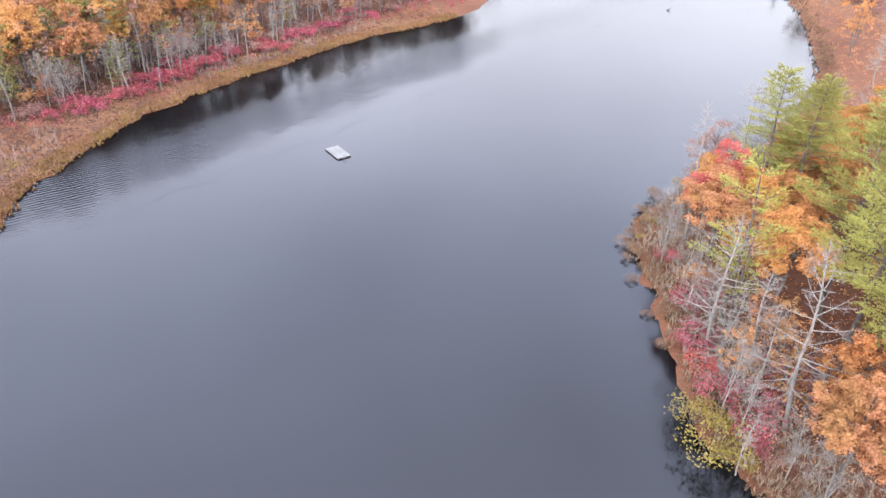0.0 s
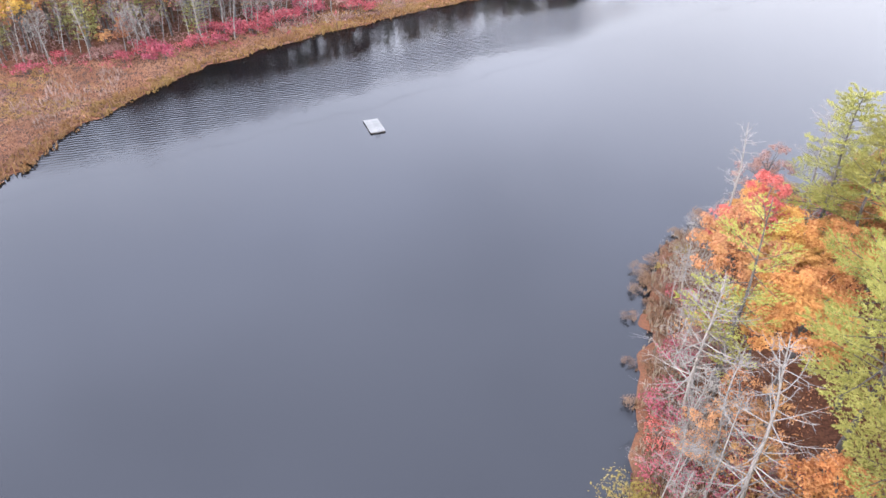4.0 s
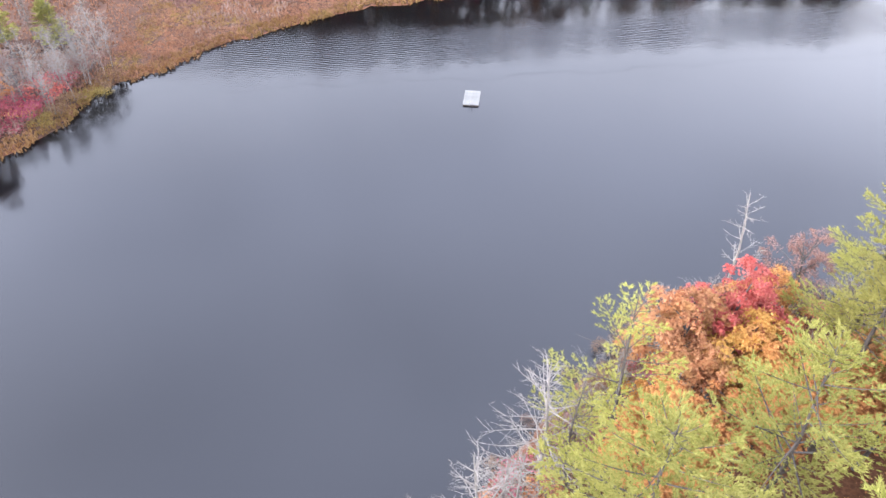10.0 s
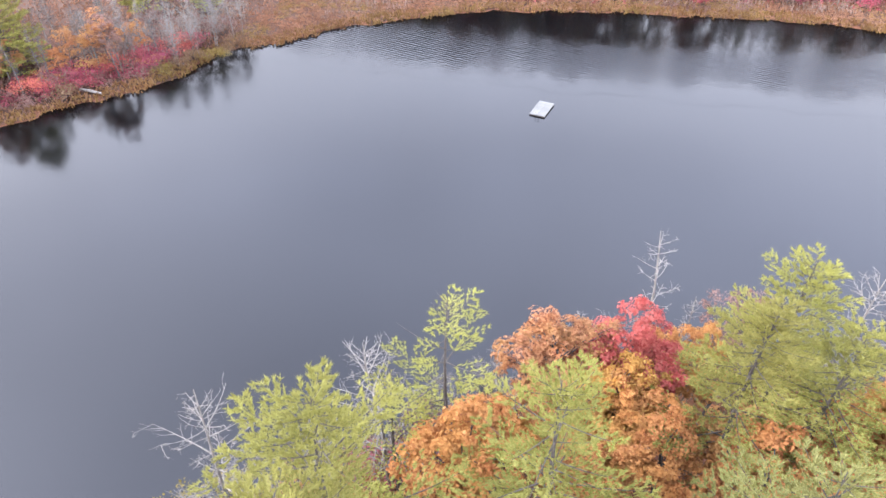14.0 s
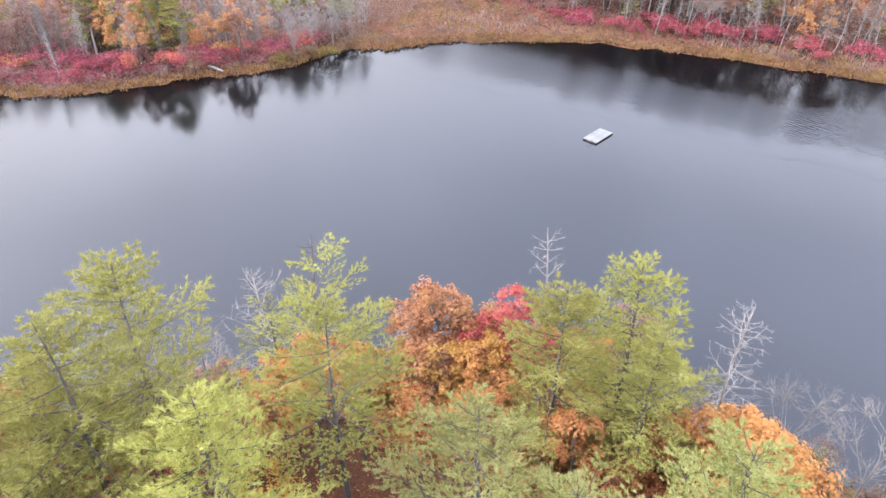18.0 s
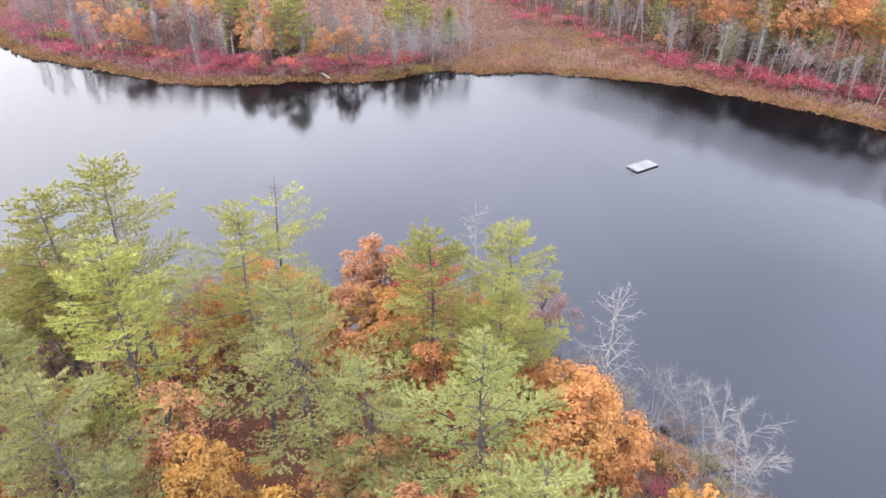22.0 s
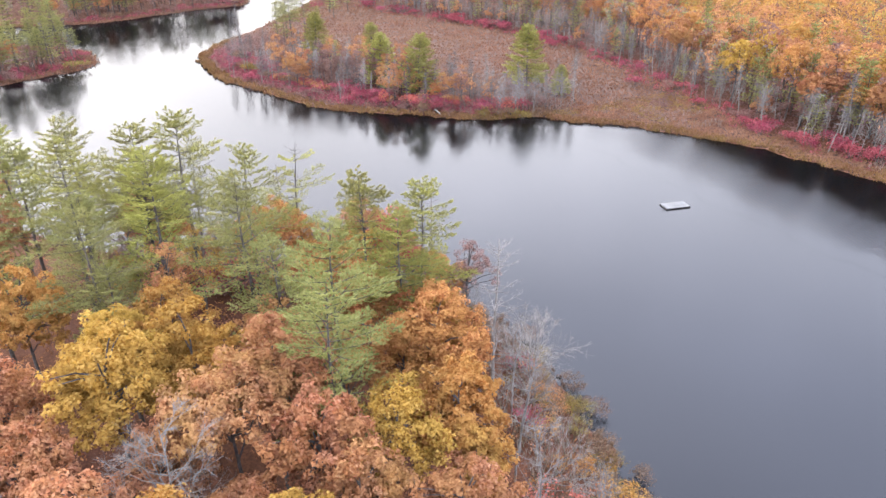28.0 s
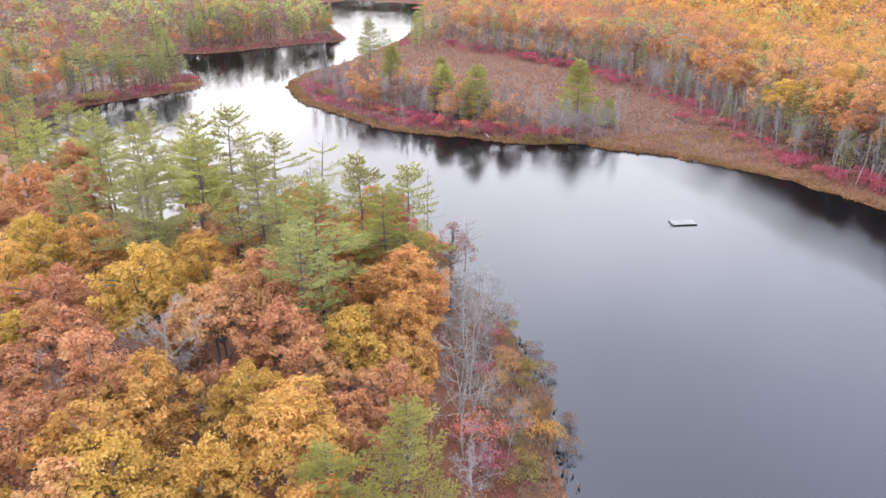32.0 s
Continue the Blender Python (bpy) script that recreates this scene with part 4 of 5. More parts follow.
for k, (x, y, top) in enumerate(((-66, 74, 10), (-69, 78, 9), (-64, 70, 9.5), (-68, 70, 11), (-72, 75, 10), (-65, 62, 9), (-63, 57, 8), (-67, 66, 10), (-78, 79, 9), (-62, 66, 7))):
    tree("bare_tree", BARES, k, (17, 16, 18)[k % 3], top, x, y, BLEACHED, "pale leafless tree with spreading twigs on the point", "bare tree", "bare trees across the pond", "crown")
for k, (x, y, top, tone) in enumerate(((-70, 72, 6, "rose"), (-67, 62, 6, "orange"), (-74, 66, 7, "rose"), (-65, 48, 7, "orange"), (-68, 42, 8, "salmon"), (-63, 38, 6, "rose"), (-71, 56, 8, "salmon"), (-64, 54, 5, "salmon"), (-62, 46, 5, "rose"), (-60, 36, 5, "red"))):
    far_oak(x, y, top, k, tone)
for k, (x, y, top, tone) in enumerate(((-62.5, 38, 11, "salmon"), (-80, 20, 14, "russet"), (-67, 33, 7, "orange"), (-101, -24, 10, "rose"), (-70, 47, 6, "russet"), (-84, 30, 12, "russet"), (-78, 10, 11, "rose"), (-90, 6, 12, "russet"), (-80, -3, 7, "amber"))):
    far_oak(x, y, top, k, tone)
for k, (x, y, top) in enumerate(((-69.8, 52, 10), (-72.4, 65, 9), (-73.5, 68, 10), (-66, 69.5, 8), (-73.4, 75.6, 9), (-67, 74, 8), (-77, 18, 13), (-65.8, 60, 8), (-83, 78, 9), (-62, 37, 10))):
    tree("bare_tree", BARES_FINE if k % 2 else DEAD_PINES[2:], 0, 16 if k % 2 else 17, top, x, y, BLEACHED, "pale leafless tree with fine twigs among crimson shrubs", "bare tree", "bare trees across the pond", "crown")
for x, y, top in ((-111.5, -42, 14), (-114, -41, 16)):
    tree("dead_snag", SNAGS, 0, 17, top, x, y, BARK_GREY, "dark dead trunk standing at the tip of the point", "dead tree", "bare trees across the pond", "crown")
for k, (x, y, size, tone) in enumerate(((-80, -15.8, 1.3, "olive"), (-86, -16.4, 1.5, "crimson"), (-82.8, -9.3, 1.2, "crimson"), (-74, 29, 1.4, "brown"), (-63, 34, 1.6, "crimson"), (-66, 25, 1.5, "crimson"), (-61.5, 43, 1.4, "red"), (-63, 49, 1.4, "crimson"), (-64, 56, 1.3, "red"), (-66, 62, 1.3, "crimson"))):
    e = base("shrub", x, y, float(land_height(x, y)) - 0.05, "bushy %s shrub on the wooded point" % TONES[tone], "shrub", "shrubs of the wooded point", 60.0 * k, size)
    part("woody_base", SHRUBS[k % 3][0], e)
    part("foliage", SHRUBS[k % 3][1], e, LEAF[tone])
for k, (x, y, top) in enumerate(((-70.2, 80, 9), (-67.7, 74, 8), (-69.6, 71.5, 9), (-72, 78.5, 10), (-66, 70, 7), (-75, 82, 9), (-67.6, 59, 9), (-64, 66, 7))):
    tree("bare_tree", BARES, k, (17, 16, 18)[k % 3], top, x, y, BLEACHED, "pale spreading leafless tree on the muddy corner of the point", "bare tree", "bare trees across the pond", "crown")
for k, (x, y, size, tone) in enumerate(((-61.5, 72.3, 1.1, "olive"), (-66.3, 67, 1.4, "red"), (-71.5, 76.5, 1.3, "rose"), (-68, 70.5, 1.3, "crimson"), (-63, 69, 0.9, "brown"), (-65.6, 77, 1.0, "brown"), (-64, 75, 0.8, "brown"), (-59.6, 63, 0.9, "olive"), (-61, 66, 0.9, "brown"), (-62, 62, 1.3, "crimson"), (-73, 73, 1.4, "rose"), (-61, 51, 1.2, "crimson"), (-60.5, 46, 1.2, "crimson"), (-65, 53, 1.4, "salmon"))):
    e = base("shrub", x, y, float(land_height(x, y)) - 0.05, "bushy %s shrub on the corner of the point" % TONES[tone], "shrub", "shrubs of the wooded point", 47.0 * k, size)
    part("woody_base", SHRUBS[k % 3][0], e)
    part("foliage", SHRUBS[k % 3][1], e, LEAF[tone])
post = base("dead_snag", -67.4, 29.4, 0.4, "white bleached standing trunk among crimson shrubs", "dead tree")
t = Tubes()
t.add([[0, 0, 0], [0.05, 0.1, 3], [-0.1, 0.2, 6.4]], [0.26, 0.22, 0.12], 8)
t.add([[-0.02, 0.15, 4.6], [0.5, 0.3, 5.1]], [0.06, 0.02], 4)
part("trunk", t.mesh("trunk", BLEACHED), post)
log = base("fallen_log", -59, 51, 0.5, "bleached fallen log lying on the bank", "log")
t = Tubes()
t.add([[-1.8, -1.2, 0], [0, 0, 0.25], [1.9, 1.6, 0.1]], [0.22, 0.26, 0.16], 8)
part("trunk", t.mesh("trunk", BLEACHED), log)

rp = np.random.default_rng(17)
for k in range(84):  # the wooded strip of the point
    u = rp.random()
    x, y = -61 - 12 * u - rp.uniform(0, 22) * (0.35 + 0.65 * u), 62 - 92 * u + rp.normal(0, 4)
    if inland(x, y) < 4.5:
        continue
    if k % 5 < 3:
        far_bare(x, y, rp.uniform(8, 13), k)
    else:
        far_oak(x, y, rp.uniform(8, 12.5), k, rp.choice(["russet", "rose", "salmon", "rose"]))
for k, (x, y, top) in enumerate(((-70, 33, 9), (-82, 12, 12), (-76, 28, 10), (-118, -26, 15), (-128, -18, 14))):
    far_pine(x, y, top, k)

# forest west of the bog, thinning at its edge
rf = np.random.default_rng(9)
edge = np.array(FOREST_EDGE, float)


def lattice(low, high, step, rng):
    x, y = np.meshgrid(np.arange(low[0], high[0], step), np.arange(low[1], high[1], step))
    return x.ravel() + rng.uniform(-0.4, 0.4, x.size) * step, y.ravel() + rng.uniform(-0.4, 0.4, x.size) * step


fx, fy = lattice((-260, -90), (30, 260), 5.2, rf)
depth = away(edge, fx, fy, False)
ok = inside(WEST_FOREST, fx, fy) & (inland(fx, fy) > 5) & (depth < 27) & (fy > -70)
TONE_MIX = ("russet", "russet", "orange", "amber", "gold", "russet", "rose", "orange")
for k, (x, y, d) in enumerate(zip(fx[ok], fy[ok], depth[ok])):
    c = rf.random()
    if d < 13:
        if c < 0.36:
            far_bare(x, y, rf.uniform(8, 16), k)
        elif c < 0.69:
            far_oak(x, y, rf.uniform(6, 11), k, rf.choice(["rose", "russet", "salmon"]))
        elif c < 0.79:
            far_pine(x, y, rf.uniform(10, 16), k)
        elif c < 0.86 and d < 7:
            tree("dead_pine", DEAD_PINES, k % 3, DEAD_HEIGHTS[k % 3], rf.uniform(9, 14), x, y, BLEACHED, "bleached dead pine at the edge of the bog", "dead tree", "bare trees across the pond", "crown")
    elif c < 0.18:
        far_pine(x, y, rf.uniform(16, 22), k)
    elif c < 0.27:
        far_bare(x, y, rf.uniform(14, 20), k)
    else:
        far_oak(x, y, rf.uniform(14, 20), k, TONE_MIX[rf.integers(8)] if y > 100 else rf.choice(["russet", "rose", "russet", "orange"]))

for k, (x, y, top, tone) in enumerate(((-68, 146, 16, "amber"), (-66, 150, 14, "orange"), (-100, 145, 18, "russet"), (-91, 121, 17, "gold"), (-109, 105, 19, "russet"), (-96, 128, 19, "gold"), (-82, 140, 18, "orange"), (-76, 152, 18, "gold"), (-120, 108, 19, "orange"), (-104, 135, 20, "amber"), (-63, 151, 19, "russet"), (-58, 158, 19, "orange"), (-71, 138, 18, "russet"), (-52, 166, 19, "amber"), (-45, 173, 18, "russet"), (-80, 133, 19, "orange"))):
    tree("oak_tree", OAKS, k, 18.0, top, x, y, LEAF[tone], "broad autumn tree with a %s crown behind the bog" % TONES[tone], "deciduous tree", "autumn trees across the pond", "crown")
for k, (x, y, top) in enumerate(((-83, 128, 17), (-115, 145, 20), (-112, 135, 19), (-66, 146, 19), (-60, 153, 20), (-75, 136, 18), (-54, 161, 19))):
    far_pine(x, y, top, k)
for k, (x, y, top) in enumerate(((-64, 137, 12.5), (-69, 127, 11), (-74, 127, 12), (-55, 145.4, 11), (-52.5, 148.5, 10), (-121, 81, 13), (-130, 82, 13), (-47, 153, 10), (-84, 118, 12))):
    tree("bare_tree", BARES_FINE, k, 16, top, x, y, BLEACHED, "pale forked leafless tree at the edge of the bog", "bare tree", "bare trees across the pond", "crown")

# spit to the south and woods behind the channel
for poly, count, mix in ((((-80, -76), (-60, -73), (-30, -82), (0, -72), (15, -60), (30, -90), (-20, -130), (-55, -125), (-82, -112)), 50, 0.45),
                         (((-206, -102), (-190, -112), (-165, -125), (-145, -128), (-128, -148), (-100, -190), (-150, -260), (-380, -280), (-300, -190), (-230, -125)), 44, 0.55)):
    poly = np.array(poly, float)
    n = 0
    while n < count:
        x, y = rf.uniform(poly[:, 0].min(), poly[:, 0].max()), rf.uniform(poly[:, 1].min(), poly[:, 1].max())
        if not inside(poly, x, y) or inland(x, y) < 4:
            continue
        c = rf.random()
        if c < mix:
            far_pine(x, y, rf.uniform(13, 22), n, "trees of the south shore")
        elif c < mix + 0.25:
            far_bare(x, y, rf.uniform(10, 17), n, "trees of the south shore")
        else:
            far_oak(x, y, rf.uniform(11, 18), n, rf.choice(["salmon", "orange", "russet", "amber"]), "trees of the south shore")
        n += 1

for line, back, count in ((((-82, -82), (-62, -77), (-42, -83), (-26, -86), (-6, -78)), (0, -5), 34), (((-128, -148), (-146, -130), (-166, -126), (-190, -114), (-206, -105), (-224, -118), (-250, -145)), (-3, -5), 40)):
    line = np.array(line, float)
    for k in range(count):
        u = (k + rf.random()) / count * (len(line) - 1.001)
        i = int(u)
        x, y = line[i] * (1 - u + i) + line[i + 1] * (u - i) + np.array(back) * rf.random() + rf.normal(0, 1.2, 2)
        if inland(x, y) < 2.5:
            continue
        c = rf.random()
        if c < 0.35:
            far_pine(x, y, rf.uniform(12, 19), k, "trees of the south shore")
        elif c < 0.75:
            far_bare(x, y, rf.uniform(9, 16), k, "trees of the south shore")
        else:
            far_oak(x, y, rf.uniform(9, 14), k, rf.choice(["salmon", "orange", "russet", "rose"]), "trees of the south shore")

for k, (x, y, top) in enumerate(((-72, -90, 17), (-66, -84, 15), (-84, -94, 18), (-58, -90, 17), (-48, -88, 16), (-76, -78, 11), (-60, -79, 12), (-38, -90, 17), (-90, -104, 18))):
    tree("white_pine", PINES, k, 25.0, top, x, y, NEEDLE_COOL, "green white pine with a bare lower trunk on the spit", "pine tree", "trees of the south shore", "crown")
for k, (x, y, size) in enumerate(((-35.5, -79, 1.5), (-38.5, -78.3, 1.4), (-41.5, -78, 1.3), (-66, -70.5, 1.2), (-69, -69.5, 1.1))):
    e = base("shrub", x, y, float(land_height(x, y)) - 0.05, "low yellow-green bush at the edge of the spit", "shrub", "shrubs of the south shore", 70.0 * k, size)
    part("woody_base", SHRUBS[k % 3][0], e)
    part("foliage", SHRUBS[k % 3][1], e, LEAF["olive"])
for k in range(44):  # tall grey-brown woods on the far bank of the channel
    u = rf.random()
    x, y = -134 - 78 * u + rf.normal(0, 2), -140 + 24 * u - rf.uniform(2, 26)
    if inland(x, y) > 5:
        (far_bare if k % 5 < 2 else far_pine)(x, y, rf.uniform(15, 21), k, "trees of the south shore")

# trees of the east shore
for k in range(46):
    x, y = rf.uniform(66, 150), rf.uniform(112, 250)
    if inland(x, y) > 3.5 and (x > 84 or y > 132):
        (far_oak(x, y, rf.uniform(12, 18), k, rf.choice(["rose", "salmon", "russet", "orange"])) if k % 3 == 0 else far_pine(x, y, rf.uniform(14, 20), k) if k % 3 == 1 else far_bare(x, y, rf.uniform(10, 15), k))


# crimson and faded shrubs along the forest edge and the point
def bush(x, y, tone, size, group):
    e = base("shrub", x, y, float(land_height(x, y)) - 0.05, "low %s shrub on boggy ground" % TONES[tone], "shrub", group, rf.uniform(0, 360), size)
    a, b = SHRUBS_FAR[rf.integers(3)]
    part("woody_base", a, e)
    part("foliage", b, e, LEAF[tone])


n = 0
while n < 130:
    k = rf.integers(1, len(edge) - 1)
    u = rf.random()
    x, y = edge[k] * (1 - u) + edge[min(k + 1, len(edge) - 1)] * u + rf.normal(0, 2.8, 2)
    if inland(x, y) > 3:
        bush(x, y, rf.choice(["crimson", "crimson", "crimson", "rose"]), rf.uniform(0.7, 1.4), "shrubs along the forest edge")
        n += 1
point_line = np.array(((-62, 68), (-60, 50), (-58, 34), (-62, 16), (-70, 0), (-78, -16), (-92, -34)), float)
n = 0
while n < 90:
    k = rf.integers(len(point_line) - 1)
    u = rf.random()
    x, y = point_line[k] * (1 - u) + point_line[k + 1] * u + rf.normal(0, 2.4, 2) + (-4, 0)
    if inland(x, y) > 3:
        bush(x, y, rf.choice(["crimson", "crimson", "rose", "brown", "salmon"]), rf.uniform(0.5, 1.2), "shrubs of the wooded point")
        n += 1
spit_line = np.array(((-80, -80), (-62, -75), (-42, -81), (-25, -84), (-8, -76)), float)
for n in range(36):
    k = rf.integers(4)
    u = rf.random()
    x, y = spit_line[k] * (1 - u) + spit_line[k + 1] * u + rf.normal(0, 2.5, 2)
    if inland(x, y) > 2:
        bush(x, y, rf.choice(["crimson", "rose", "crimson", "brown"]), rf.uniform(0.6, 1.2), "shrubs of the south shore")
woods_line = np.array(((-128, -145), (-145, -127), (-165, -124), (-190, -112), (-205, -103), (-222, -112)), float)
for n in range(36):
    k = rf.integers(5)
    u = rf.random()
    x, y = woods_line[k] * (1 - u) + woods_line[k + 1] * u + rf.normal(0, 2.5, 2)
    if inland(x, y) > 2:
        bush(x, y, rf.choice(["crimson", "rose", "rose", "brown"]), rf.uniform(0.6, 1.2), "shrubs of the far woods")


# ---------------------------------------------------------------- uncountable growth
def tufts(name, x, y, high, wide, blades, material, label, seed):
    """Low growth: many tapering blades in clumps."""
    r = np.random.default_rng(seed)
    n = len(x)
    z = land_height(x, y)
    p = np.repeat(np.stack((x, y, np.maximum(z, -0.1)), 1), blades, 0)
    ang = r.uniform(0, 6.283, n * blades)
    lean = r.uniform(0.1, 1.0, n * blades)
    h = np.repeat(high, blades) * r.uniform(0.6, 1.2, n * blades)
    w = np.repeat(wide, blades)
    out = np.stack((np.cos(ang), np.sin(ang), 0 * ang), 1)
    side = np.stack((-np.sin(ang), np.cos(ang), 0 * ang), 1)
    tip = p + out * (lean * (w * 0.5 + 0.4 * h))[:, None] + np.array([0, 0, 1.0]) * h[:, None]
    a = p + out * (lean * w * 0.35)[:, None] - side * (w * 0.3)[:, None] + np.array([0, 0, 1.0]) * (h * 0.35)[:, None]
    b = a + side * (w * 0.6)[:, None]
    v = np.stack((p, a, tip, b), 1).reshape(-1, 3)
    return tagged(new(name, mesh_of(name, v, np.arange(len(p) * 4).reshape(-1, 4), material)), label, "undergrowth", kind="stuff")


def bushes(name, x, y, high, wide, per, leaf, material, label, seed):
    """Leafy low growth: domes of small leaf sprays."""
    r = np.random.default_rng(seed)
    n = len(x)
    z = land_height(x, y)
    d = unit(r.normal(size=(n, per, 3)))
    d[..., 2] = np.abs(d[..., 2])
    p = np.stack((x, y, np.maximum(z, -0.1)), 1)[:, None] + d * r.uniform(0.35, 1.05, (n, per, 1)) * np.stack((wide, wide, high), 1)[:, None]
    nor = d + r.normal(0, 0.4, d.shape) + np.array([0, 0, 0.3])
    ob = new(name, sprays(name, p.reshape(-1, 3), nor.reshape(-1, 3), leaf * r.uniform(0.6, 1.3, n * per), r, material))
    return tagged(ob, label, "undergrowth", kind="stuff")


rg = np.random.default_rng(21)


def scatter(low, high, count, test):
    x, y = rg.uniform(low[0], high[0], count), rg.uniform(low[1], high[1], count)
    keep = test(x, y)
    return x[keep], y[keep]


def bog_front(x, y):
    return in_bog(x, y) & (y > 60) & (x > -112) & (x + 0.9 * y > 0)


x, y = scatter((-112, 60), (12, 210), 62000, bog_front)
kind = wobble(x * 0.16 + 2, y * 0.16) + 0.7 * wobble(x * 0.55, y * 0.55 + 3) + rg.normal(0, 0.25, len(x))
for name, keep, tone, high, label, seed in (("rust_bog_shrubs", kind < 0.45, SEDGE, 0.55, "rust-brown leatherleaf mounds covering the bog", 14),
                                            ("ochre_bog_shrubs", (kind >= 0.45) & (kind < 0.95), FRINGE, 0.5, "ochre and olive shrub drifts on the bog", 15),
                                            ("rosy_bog_shrubs", kind >= 0.95, LEAF["rose"], 0.8, "faded rosy shrub drifts on the bog", 16)):
    bushes(name, x[keep], y[keep], rg.uniform(0.5, 1.3, keep.sum()) * high, rg.uniform(0.5, 1.0, keep.sum()), 13, 0.15, tone, label, seed)
x, y = scatter((-290, -95), (12, 210), 190000, lambda x, y: in_bog(x, y) & ~bog_front(x, y))
tufts("marsh_shrubs", x, y, rg.uniform(0.25, 0.6, len(x)), rg.uniform(0.3, 0.6, len(x)), 3, SEDGE, "rust-brown low leatherleaf shrubs covering the bog", 1)
x, y = scatter((-130, -60), (12, 210), 170000, lambda x, y: (inland(x, y) > -0.7) & (inland(x, y) < 3.2) & (x < 14) & (x + 0.55 * y < 112))
tufts("sedge_fringe", x, y, rg.uniform(0.3, 0.75, len(x)), rg.uniform(0.25, 0.5, len(x)), 6, FRINGE, "ochre sedge fringe along the waterline", 2)
x, y = scatter((-200, -60), (0, 200), 90000, lambda x, y: in_bog(x, y) & (wobble(x * 0.13 + 5, y * 0.13) + 0.5 * wobble(x * 0.6, y * 0.6) > 0.25) & (inland(x, y) > 4.5) & (inland(x, y) < 24))
tufts("pale_brush", x, y, rg.uniform(0.6, 1.5, len(x)), rg.uniform(0.08, 0.2, len(x)), 6, HAZE, "pale grey leafless brush standing in the bog", 3)
x, y = scatter((15, -60), (112, 220), 40000, lambda x, y: (inland(x, y) > -0.8) & (inland(x, y) < 4.0) & (x > 15))
tufts("shore_sedge", x, y, rg.uniform(0.3, 0.9, len(x)), rg.uniform(0.2, 0.5, len(x)), 6, LEAF["brown"], "brown sedge and brush at the near waterline", 4)
x, y = scatter((-260, -200), (25, -60), 60000, lambda x, y: (inland(x, y) > -0.6) & (inland(x, y) < 4.0))
tufts("south_sedge", x, y, rg.uniform(0.35, 0.9, len(x)), rg.uniform(0.3, 0.6, len(x)), 6, SEDGE, "rusty sedge along the southern banks", 5)


x, y = scatter((-215, -70), (10, 230), 26000, lambda x, y: inside(WEST_FOREST, x, y) & (away(edge, x, y, False) < 24) & (inland(x, y) > 3))
bushes("forest_brush", x, y, rg.uniform(0.8, 3.0, len(x)), rg.uniform(0.6, 1.2, len(x)), 16, 0.2, LEAF["rose"], "faded rosy brush under the forest edge", 6)
x, y = scatter((-215, -70), (10, 230), 16000, lambda x, y: (away(edge, x, y, False) < 4.0 + 3.5 * wobble(x * 0.2, y * 0.2)) & (inland(x, y) > 3.5))
bushes("crimson_thicket", x, y, rg.uniform(0.7, 2.0, len(x)), rg.uniform(0.6, 1.2, len(x)), 20, 0.17, LEAF["crimson"], "crimson thicket along the forest edge", 7)
x, y = scatter((-120, -50), (-50, 75), 17000, lambda x, y: (inland(x, y) > 4.5) & (inland(x, y) < 10.5 + 4 * wobble(x * 0.3, y * 0.3)) & (y < 72) & (y > -44))
bushes("crimson_thicket", x, y, rg.uniform(0.6, 1.9, len(x)), rg.uniform(0.6, 1.2, len(x)), 20, 0.17, LEAF["crimson"], "crimson thicket on the wooded point", 8)
x, y = scatter((-130, -52), (-50, 75), 13000, lambda x, y: (inland(x, y) > 3.5) & (inland(x, y) < 26) & (y < 74 - 0.2 * inland(x, y)))
bushes("point_brush", x, y, rg.uniform(0.6, 2.2, len(x)), rg.uniform(0.6, 1.1, len(x)), 16, 0.18, LEAF["rose"], "faded rosy brush on the wooded point", 9)
x, y = scatter((20, -60), (120, 220), 9000, lambda x, y: (inland(x, y) > 2.5) & (x + 0.3 * y > 20))
bushes("understory", x, y, rg.uniform(0.4, 1.8, len(x)), rg.uniform(0.5, 1.2, len(x)), 10, 0.14, LEAF["russet"], "russet understory and fallen leaves beneath the trees", 10)
x, y = scatter((18, 35), (64, 125), 13000, lambda x, y: (inland(x, y) > 0.3) & (inland(x, y) < 9))
tufts("shore_brush", x, y, rg.uniform(0.5, 1.7, len(x)), rg.uniform(0.08, 0.16, len(x)), 8, BRUSH, "grey leafless brush behind the near waterline", 11)
x, y = scatter((-220, -140), (10, -60), 14000, lambda x, y: (inland(x, y) > 2.5) & (inland(x, y) < 9))
bushes("south_thicket", x, y, rg.uniform(0.7, 1.9, len(x)), rg.uniform(0.6, 1.2, len(x)), 14, 0.22, LEAF["crimson"], "crimson thicket along the southern banks", 12)
x, y = scatter((-280, -230), (40, -60), 12000, lambda x, y: (inland(x, y) > 4) & (y < -60))
bushes("south_brush", x, y, rg.uniform(0.8, 2.4, len(x)), rg.uniform(0.7, 1.3, len(x)), 5, 0.38, LEAF["rose"], "faded brush under the trees of the southern banks", 13)


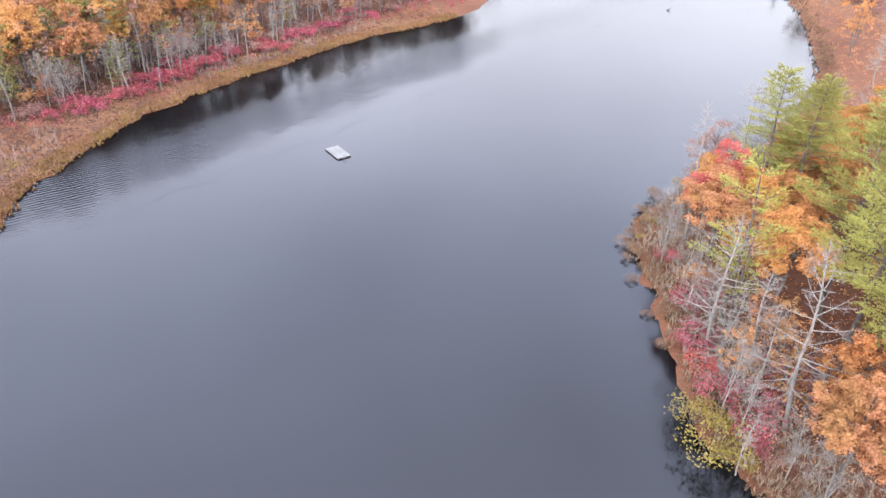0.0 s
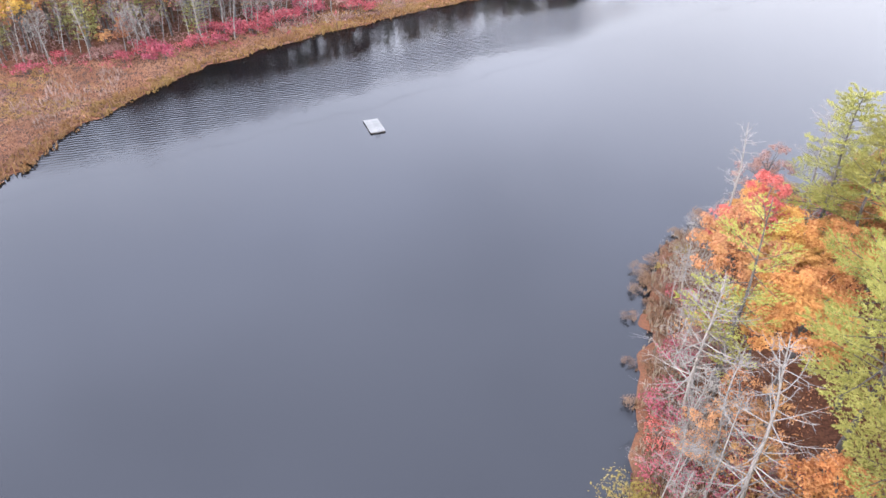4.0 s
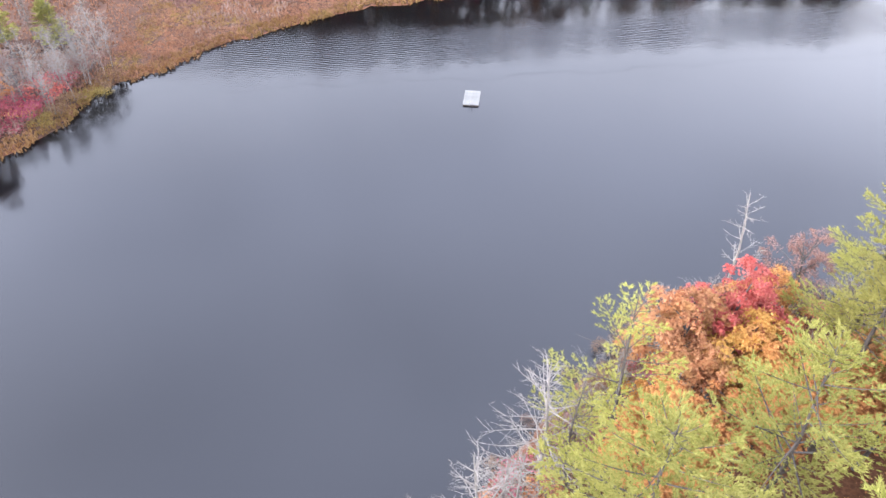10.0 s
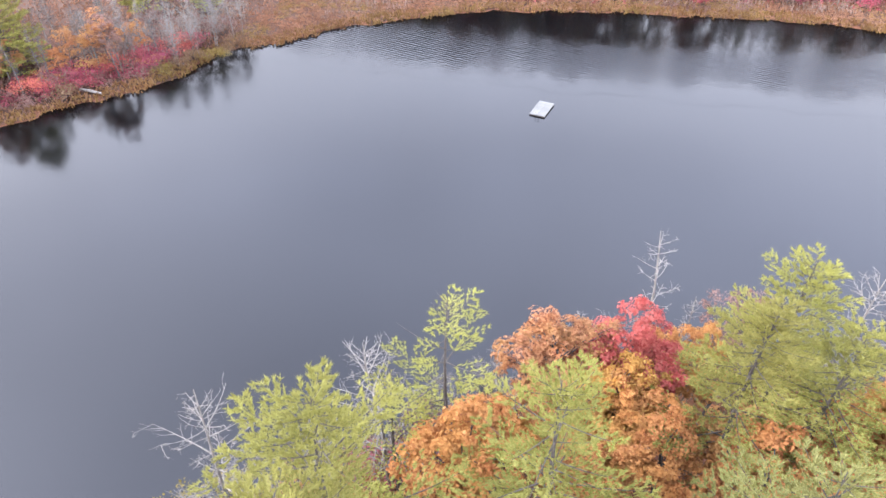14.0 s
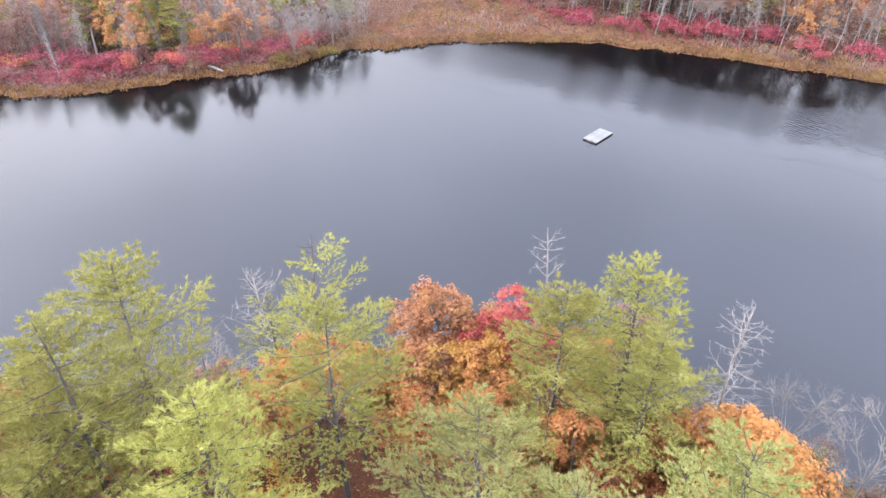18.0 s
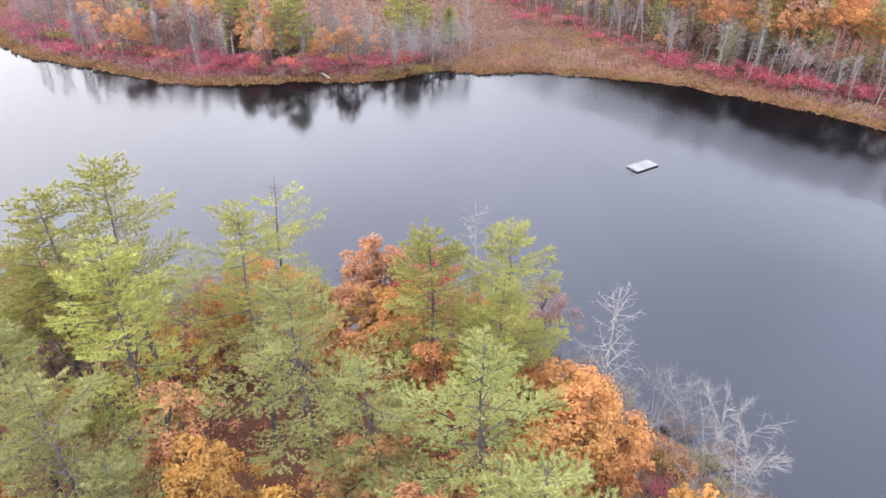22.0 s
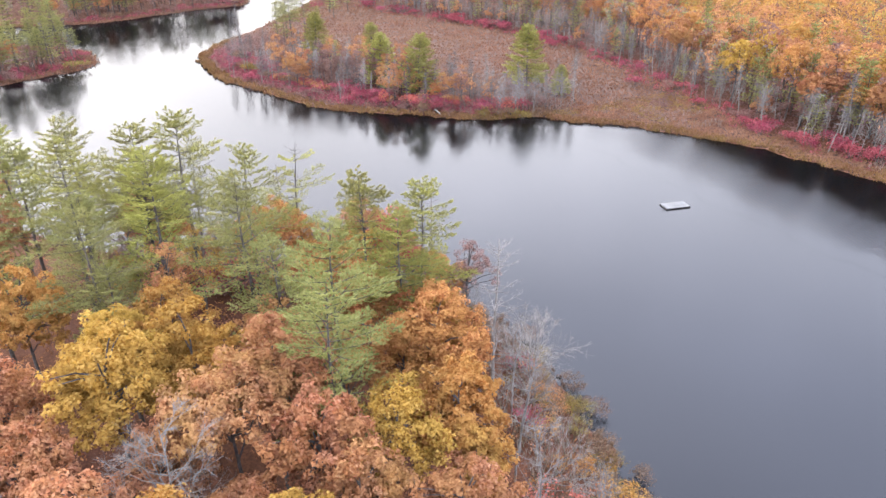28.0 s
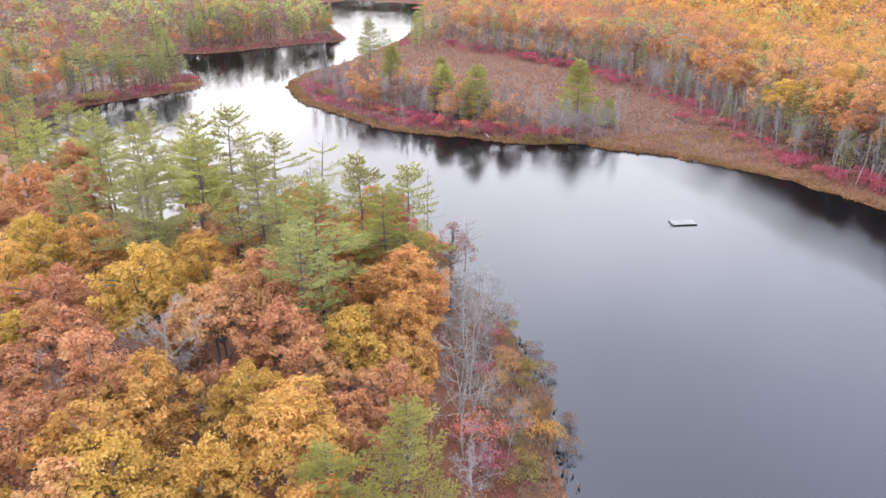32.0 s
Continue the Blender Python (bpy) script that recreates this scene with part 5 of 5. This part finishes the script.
thin = bare_tree(141, 12, 1.9, 14, 2, 0, 0.85, 0.25, 0.2, 120)
parts_v, parts_f, at = [], [], 0
x, y = lattice((-215, -80), (10, 230), 4.4, rg)
d = away(edge, x, y, False)
keep = (d < 16) & (inland(x, y) > 4) & (inside(WEST_FOREST, x, y) | (d < 2)) & (rg.random(len(x)) < 0.85)
for px, py in zip(x[keep], y[keep]):
    k = rg.uniform(0.6, 1.15)
    c, sn = math.cos(px), math.sin(px)
    turned = np.array(((c, -sn, 0), (sn, c, 0), (0, 0, 1)))
    for me in thin:
        v = np.empty(len(me.vertices) * 3, np.float32)
        me.vertices.foreach_get("co", v)
        f = np.empty(len(me.loops), np.int32)
        me.loops.foreach_get("vertex_index", f)
        parts_v.append(v.reshape(-1, 3) @ turned.T * k + np.array([px, py, float(land_height(px, py))]))
        parts_f.append(f.reshape(-1, 4) + at)
        at += len(me.vertices)
tagged(new("dead_trees", mesh_of("dead_trees", np.concatenate(parts_v), np.concatenate(parts_f), BLEACHED, True)), "grey dead saplings crowded along the forest edge", "woodland", kind="stuff")


# distant woods beyond the trees that can be told apart
def woods(name, low, high, step, test, tone, share, label, seed, per, size):
    r = np.random.default_rng(seed)
    x, y = lattice(low, high, step, r)
    keep = r.random(len(x)) < share
    keep[keep] = test(x[keep], y[keep])
    x, y = x[keep], y[keep]
    z = land_height(x, y)
    h = r.uniform(14, 21, len(x))
    knobs = 22
    dk = unit(r.normal(size=(len(x), knobs, 3)) + np.array([0, 0, 0.5]))
    heart = np.stack((x, y, z + h * 0.6), 1)[:, None] + dk * np.stack((0.28 * h, 0.28 * h, 0.3 * h), 1)[:, None]
    d = unit(r.normal(size=(len(x), knobs, per, 3)) + dk[:, :, None] * 0.6 + np.array([0, 0, 0.9]))
    p = heart[:, :, None] + d * r.uniform(1.0, 1.8, (len(x), knobs, 1, 1)) * r.uniform(0.8, 1.05, d.shape[:3] + (1,))
    n = d + r.normal(0, 0.3, d.shape) + np.array([0, 0, 0.35])
    ob = new(name, sprays(name, p.reshape(-1, 3), n.reshape(-1, 3), size * r.uniform(0.6, 1.3, p.size // 3), r, tone))
    return tagged(ob, label, "woodland", kind="stuff")


def behind_edge(low, high, gilded):
    """Woods between two depths behind the edge; the golden stands grow on the northern rise."""
    def test(x, y):
        d = away(edge, x, y, False)
        rise = y + 14 * wobble(x * 0.06, y * 0.06) > 96
        return inside(WEST_FOREST, x, y) & (d > low) & (d < high) & (inland(x, y) > 6) & (rise == gilded)
    return test


def beyond(x, y):
    return inside(WEST_FOREST, x, y) & (away(edge, x, y, False) > 112) & (inland(x, y) > 6)


GILDED = (("gold", 0.26), ("amber", 0.24), ("orange", 0.16), ("russet", 0.16), ("needle", 0.13))
RUSTY = (("russet", 0.34), ("rose", 0.2), ("orange", 0.16), ("amber", 0.08), ("brush", 0.12), ("needle", 0.12))
FRONT = (("rose", 0.3), ("brush", 0.28), ("russet", 0.26), ("needle", 0.14))
for k, (mix, low, high, gilded) in enumerate(((GILDED, 17, 115, True), (RUSTY, 17, 115, False), (FRONT, 5, 17, True), (FRONT, 5, 17, False))):
    for n, (tone, share) in enumerate(mix):
        tone = {"needle": NEEDLE_COOL, "brush": BRUSH}.get(tone) or LEAF[tone]
        woods("forest_interior", (-330, -120), (20, 330), 8.6, behind_edge(low, high, gilded), tone, share, "dense autumn forest behind the bog, a mass of crowns", 30 + 7 * k + n, 20, 0.31)
for k, (tone, share) in enumerate(((LEAF["amber"], 0.22), (LEAF["gold"], 0.2), (LEAF["orange"], 0.16), (LEAF["russet"], 0.26), (NEEDLE_COOL, 0.12))):
    woods("far_woods", (-620, -180), (-60, 400), 10.8, beyond, tone, share, "distant autumn woodland in one mass of crowns", 70 + k, 4, 1.0)


def south(x, y):
    return (inland(x, y) > 6) & ((y < -128) | ((x < -440) & (y < -100)) | ((y < -112) & (x < -165)))


for k, (tone, share) in enumerate(((NEEDLE_COOL, 0.36), (LEAF["rose"], 0.24), (LEAF["russet"], 0.16), (BRUSH, 0.24))):
    woods("south_woods", (-640, -400), (40, -100), 9.6, south, tone, share, "distant mixed woodland beyond the channel", 70 + k, 6, 0.75)

# ---------------------------------------------------------------- swimming raft
raft = base("swim_raft", -17.9, 110.4, -0.07, "weathered white plank swimming raft floating on the pond", "raft", turn=-56.0)


def box(sx, sy, sz, x=0.0, y=0.0, z=0.0, soft=0.012):
    bm = bmesh.new()
    bmesh.ops.create_cube(bm, size=1.0, matrix=Matrix.Translation((x, y, z)) @ Matrix.Diagonal((sx, sy, sz, 1)))
    bmesh.ops.bevel(bm, geom=bm.edges[:], offset=soft, segments=1, affect="EDGES")
    me = bpy.data.meshes.new("piece")
    bm.to_mesh(me)
    bm.free()
    return me


def stick(name, me, material, parent, label=""):
    me.materials.append(material)
    return part(name, me, parent, None, label)


LONG, WIDE = 4.75, 2.4
for side in (-1, 1):
    stick("side_beam", box(LONG, 0.09, 0.2, 0, side * (WIDE / 2 - 0.045), 0.16), FRAME_WOOD, raft, "dark wet timber beam")
    stick("end_beam", box(0.09, WIDE - 0.18, 0.2, side * (LONG / 2 - 0.045), 0, 0.16), FRAME_WOOD, raft, "dark wet timber beam")
    stick("float", box(LONG - 0.5, 0.5, 0.3, 0, side * 0.75, 0.0, 0.08), FLOAT, raft, "black plastic float")
plank = box(0.182, WIDE + 0.06, 0.045, 0, 0, 0, 0.008)
plank.materials.append(DECK)
for k in range(25):
    p = part("plank", plank, raft)
    p.location = (-LONG / 2 + 0.1 + k * 0.1895, 0.01 * ((k * 7) % 3 - 1), 0.285 + 0.003 * ((k * 5) % 3))
ladder = Tubes()
for s in (-0.22, 0.22):
    ladder.add([[LONG / 2 + 0.05, s, -0.6], [LONG / 2 + 0.05, s, 0.95], [LONG / 2 - 0.15, s, 1.12], [LONG / 2 - 0.35, s, 0.95], [LONG / 2 - 0.38, s, 0.42]], [0.022] * 5, 6)
for z in (-0.35, -0.08, 0.2):
    ladder.add([[LONG / 2 + 0.05, -0.22, z], [LONG / 2 + 0.05, 0.22, z]], [0.018] * 2, 6)
part("ladder", ladder.mesh("ladder", STEEL), raft, None, "pale metal boarding ladder")

# a drowned branch far out on the pond
snag = base("drowned_branch", 63, 203, -0.2, "dark drowned branch sticking out of the water", "branch")
t = Tubes()
for a, b, c in ((0.9, 0.4, 0.9), (-0.7, 0.5, 0.7), (0.2, -0.6, 1.1), (-0.3, -0.2, 0.6)):
    t.add([[0, 0, 0], [a * 0.5, b * 0.5, c * 0.6], [a, b, c]], [0.09, 0.06, 0.03], 5)
part("branches", t.mesh("branches", BARK), snag)
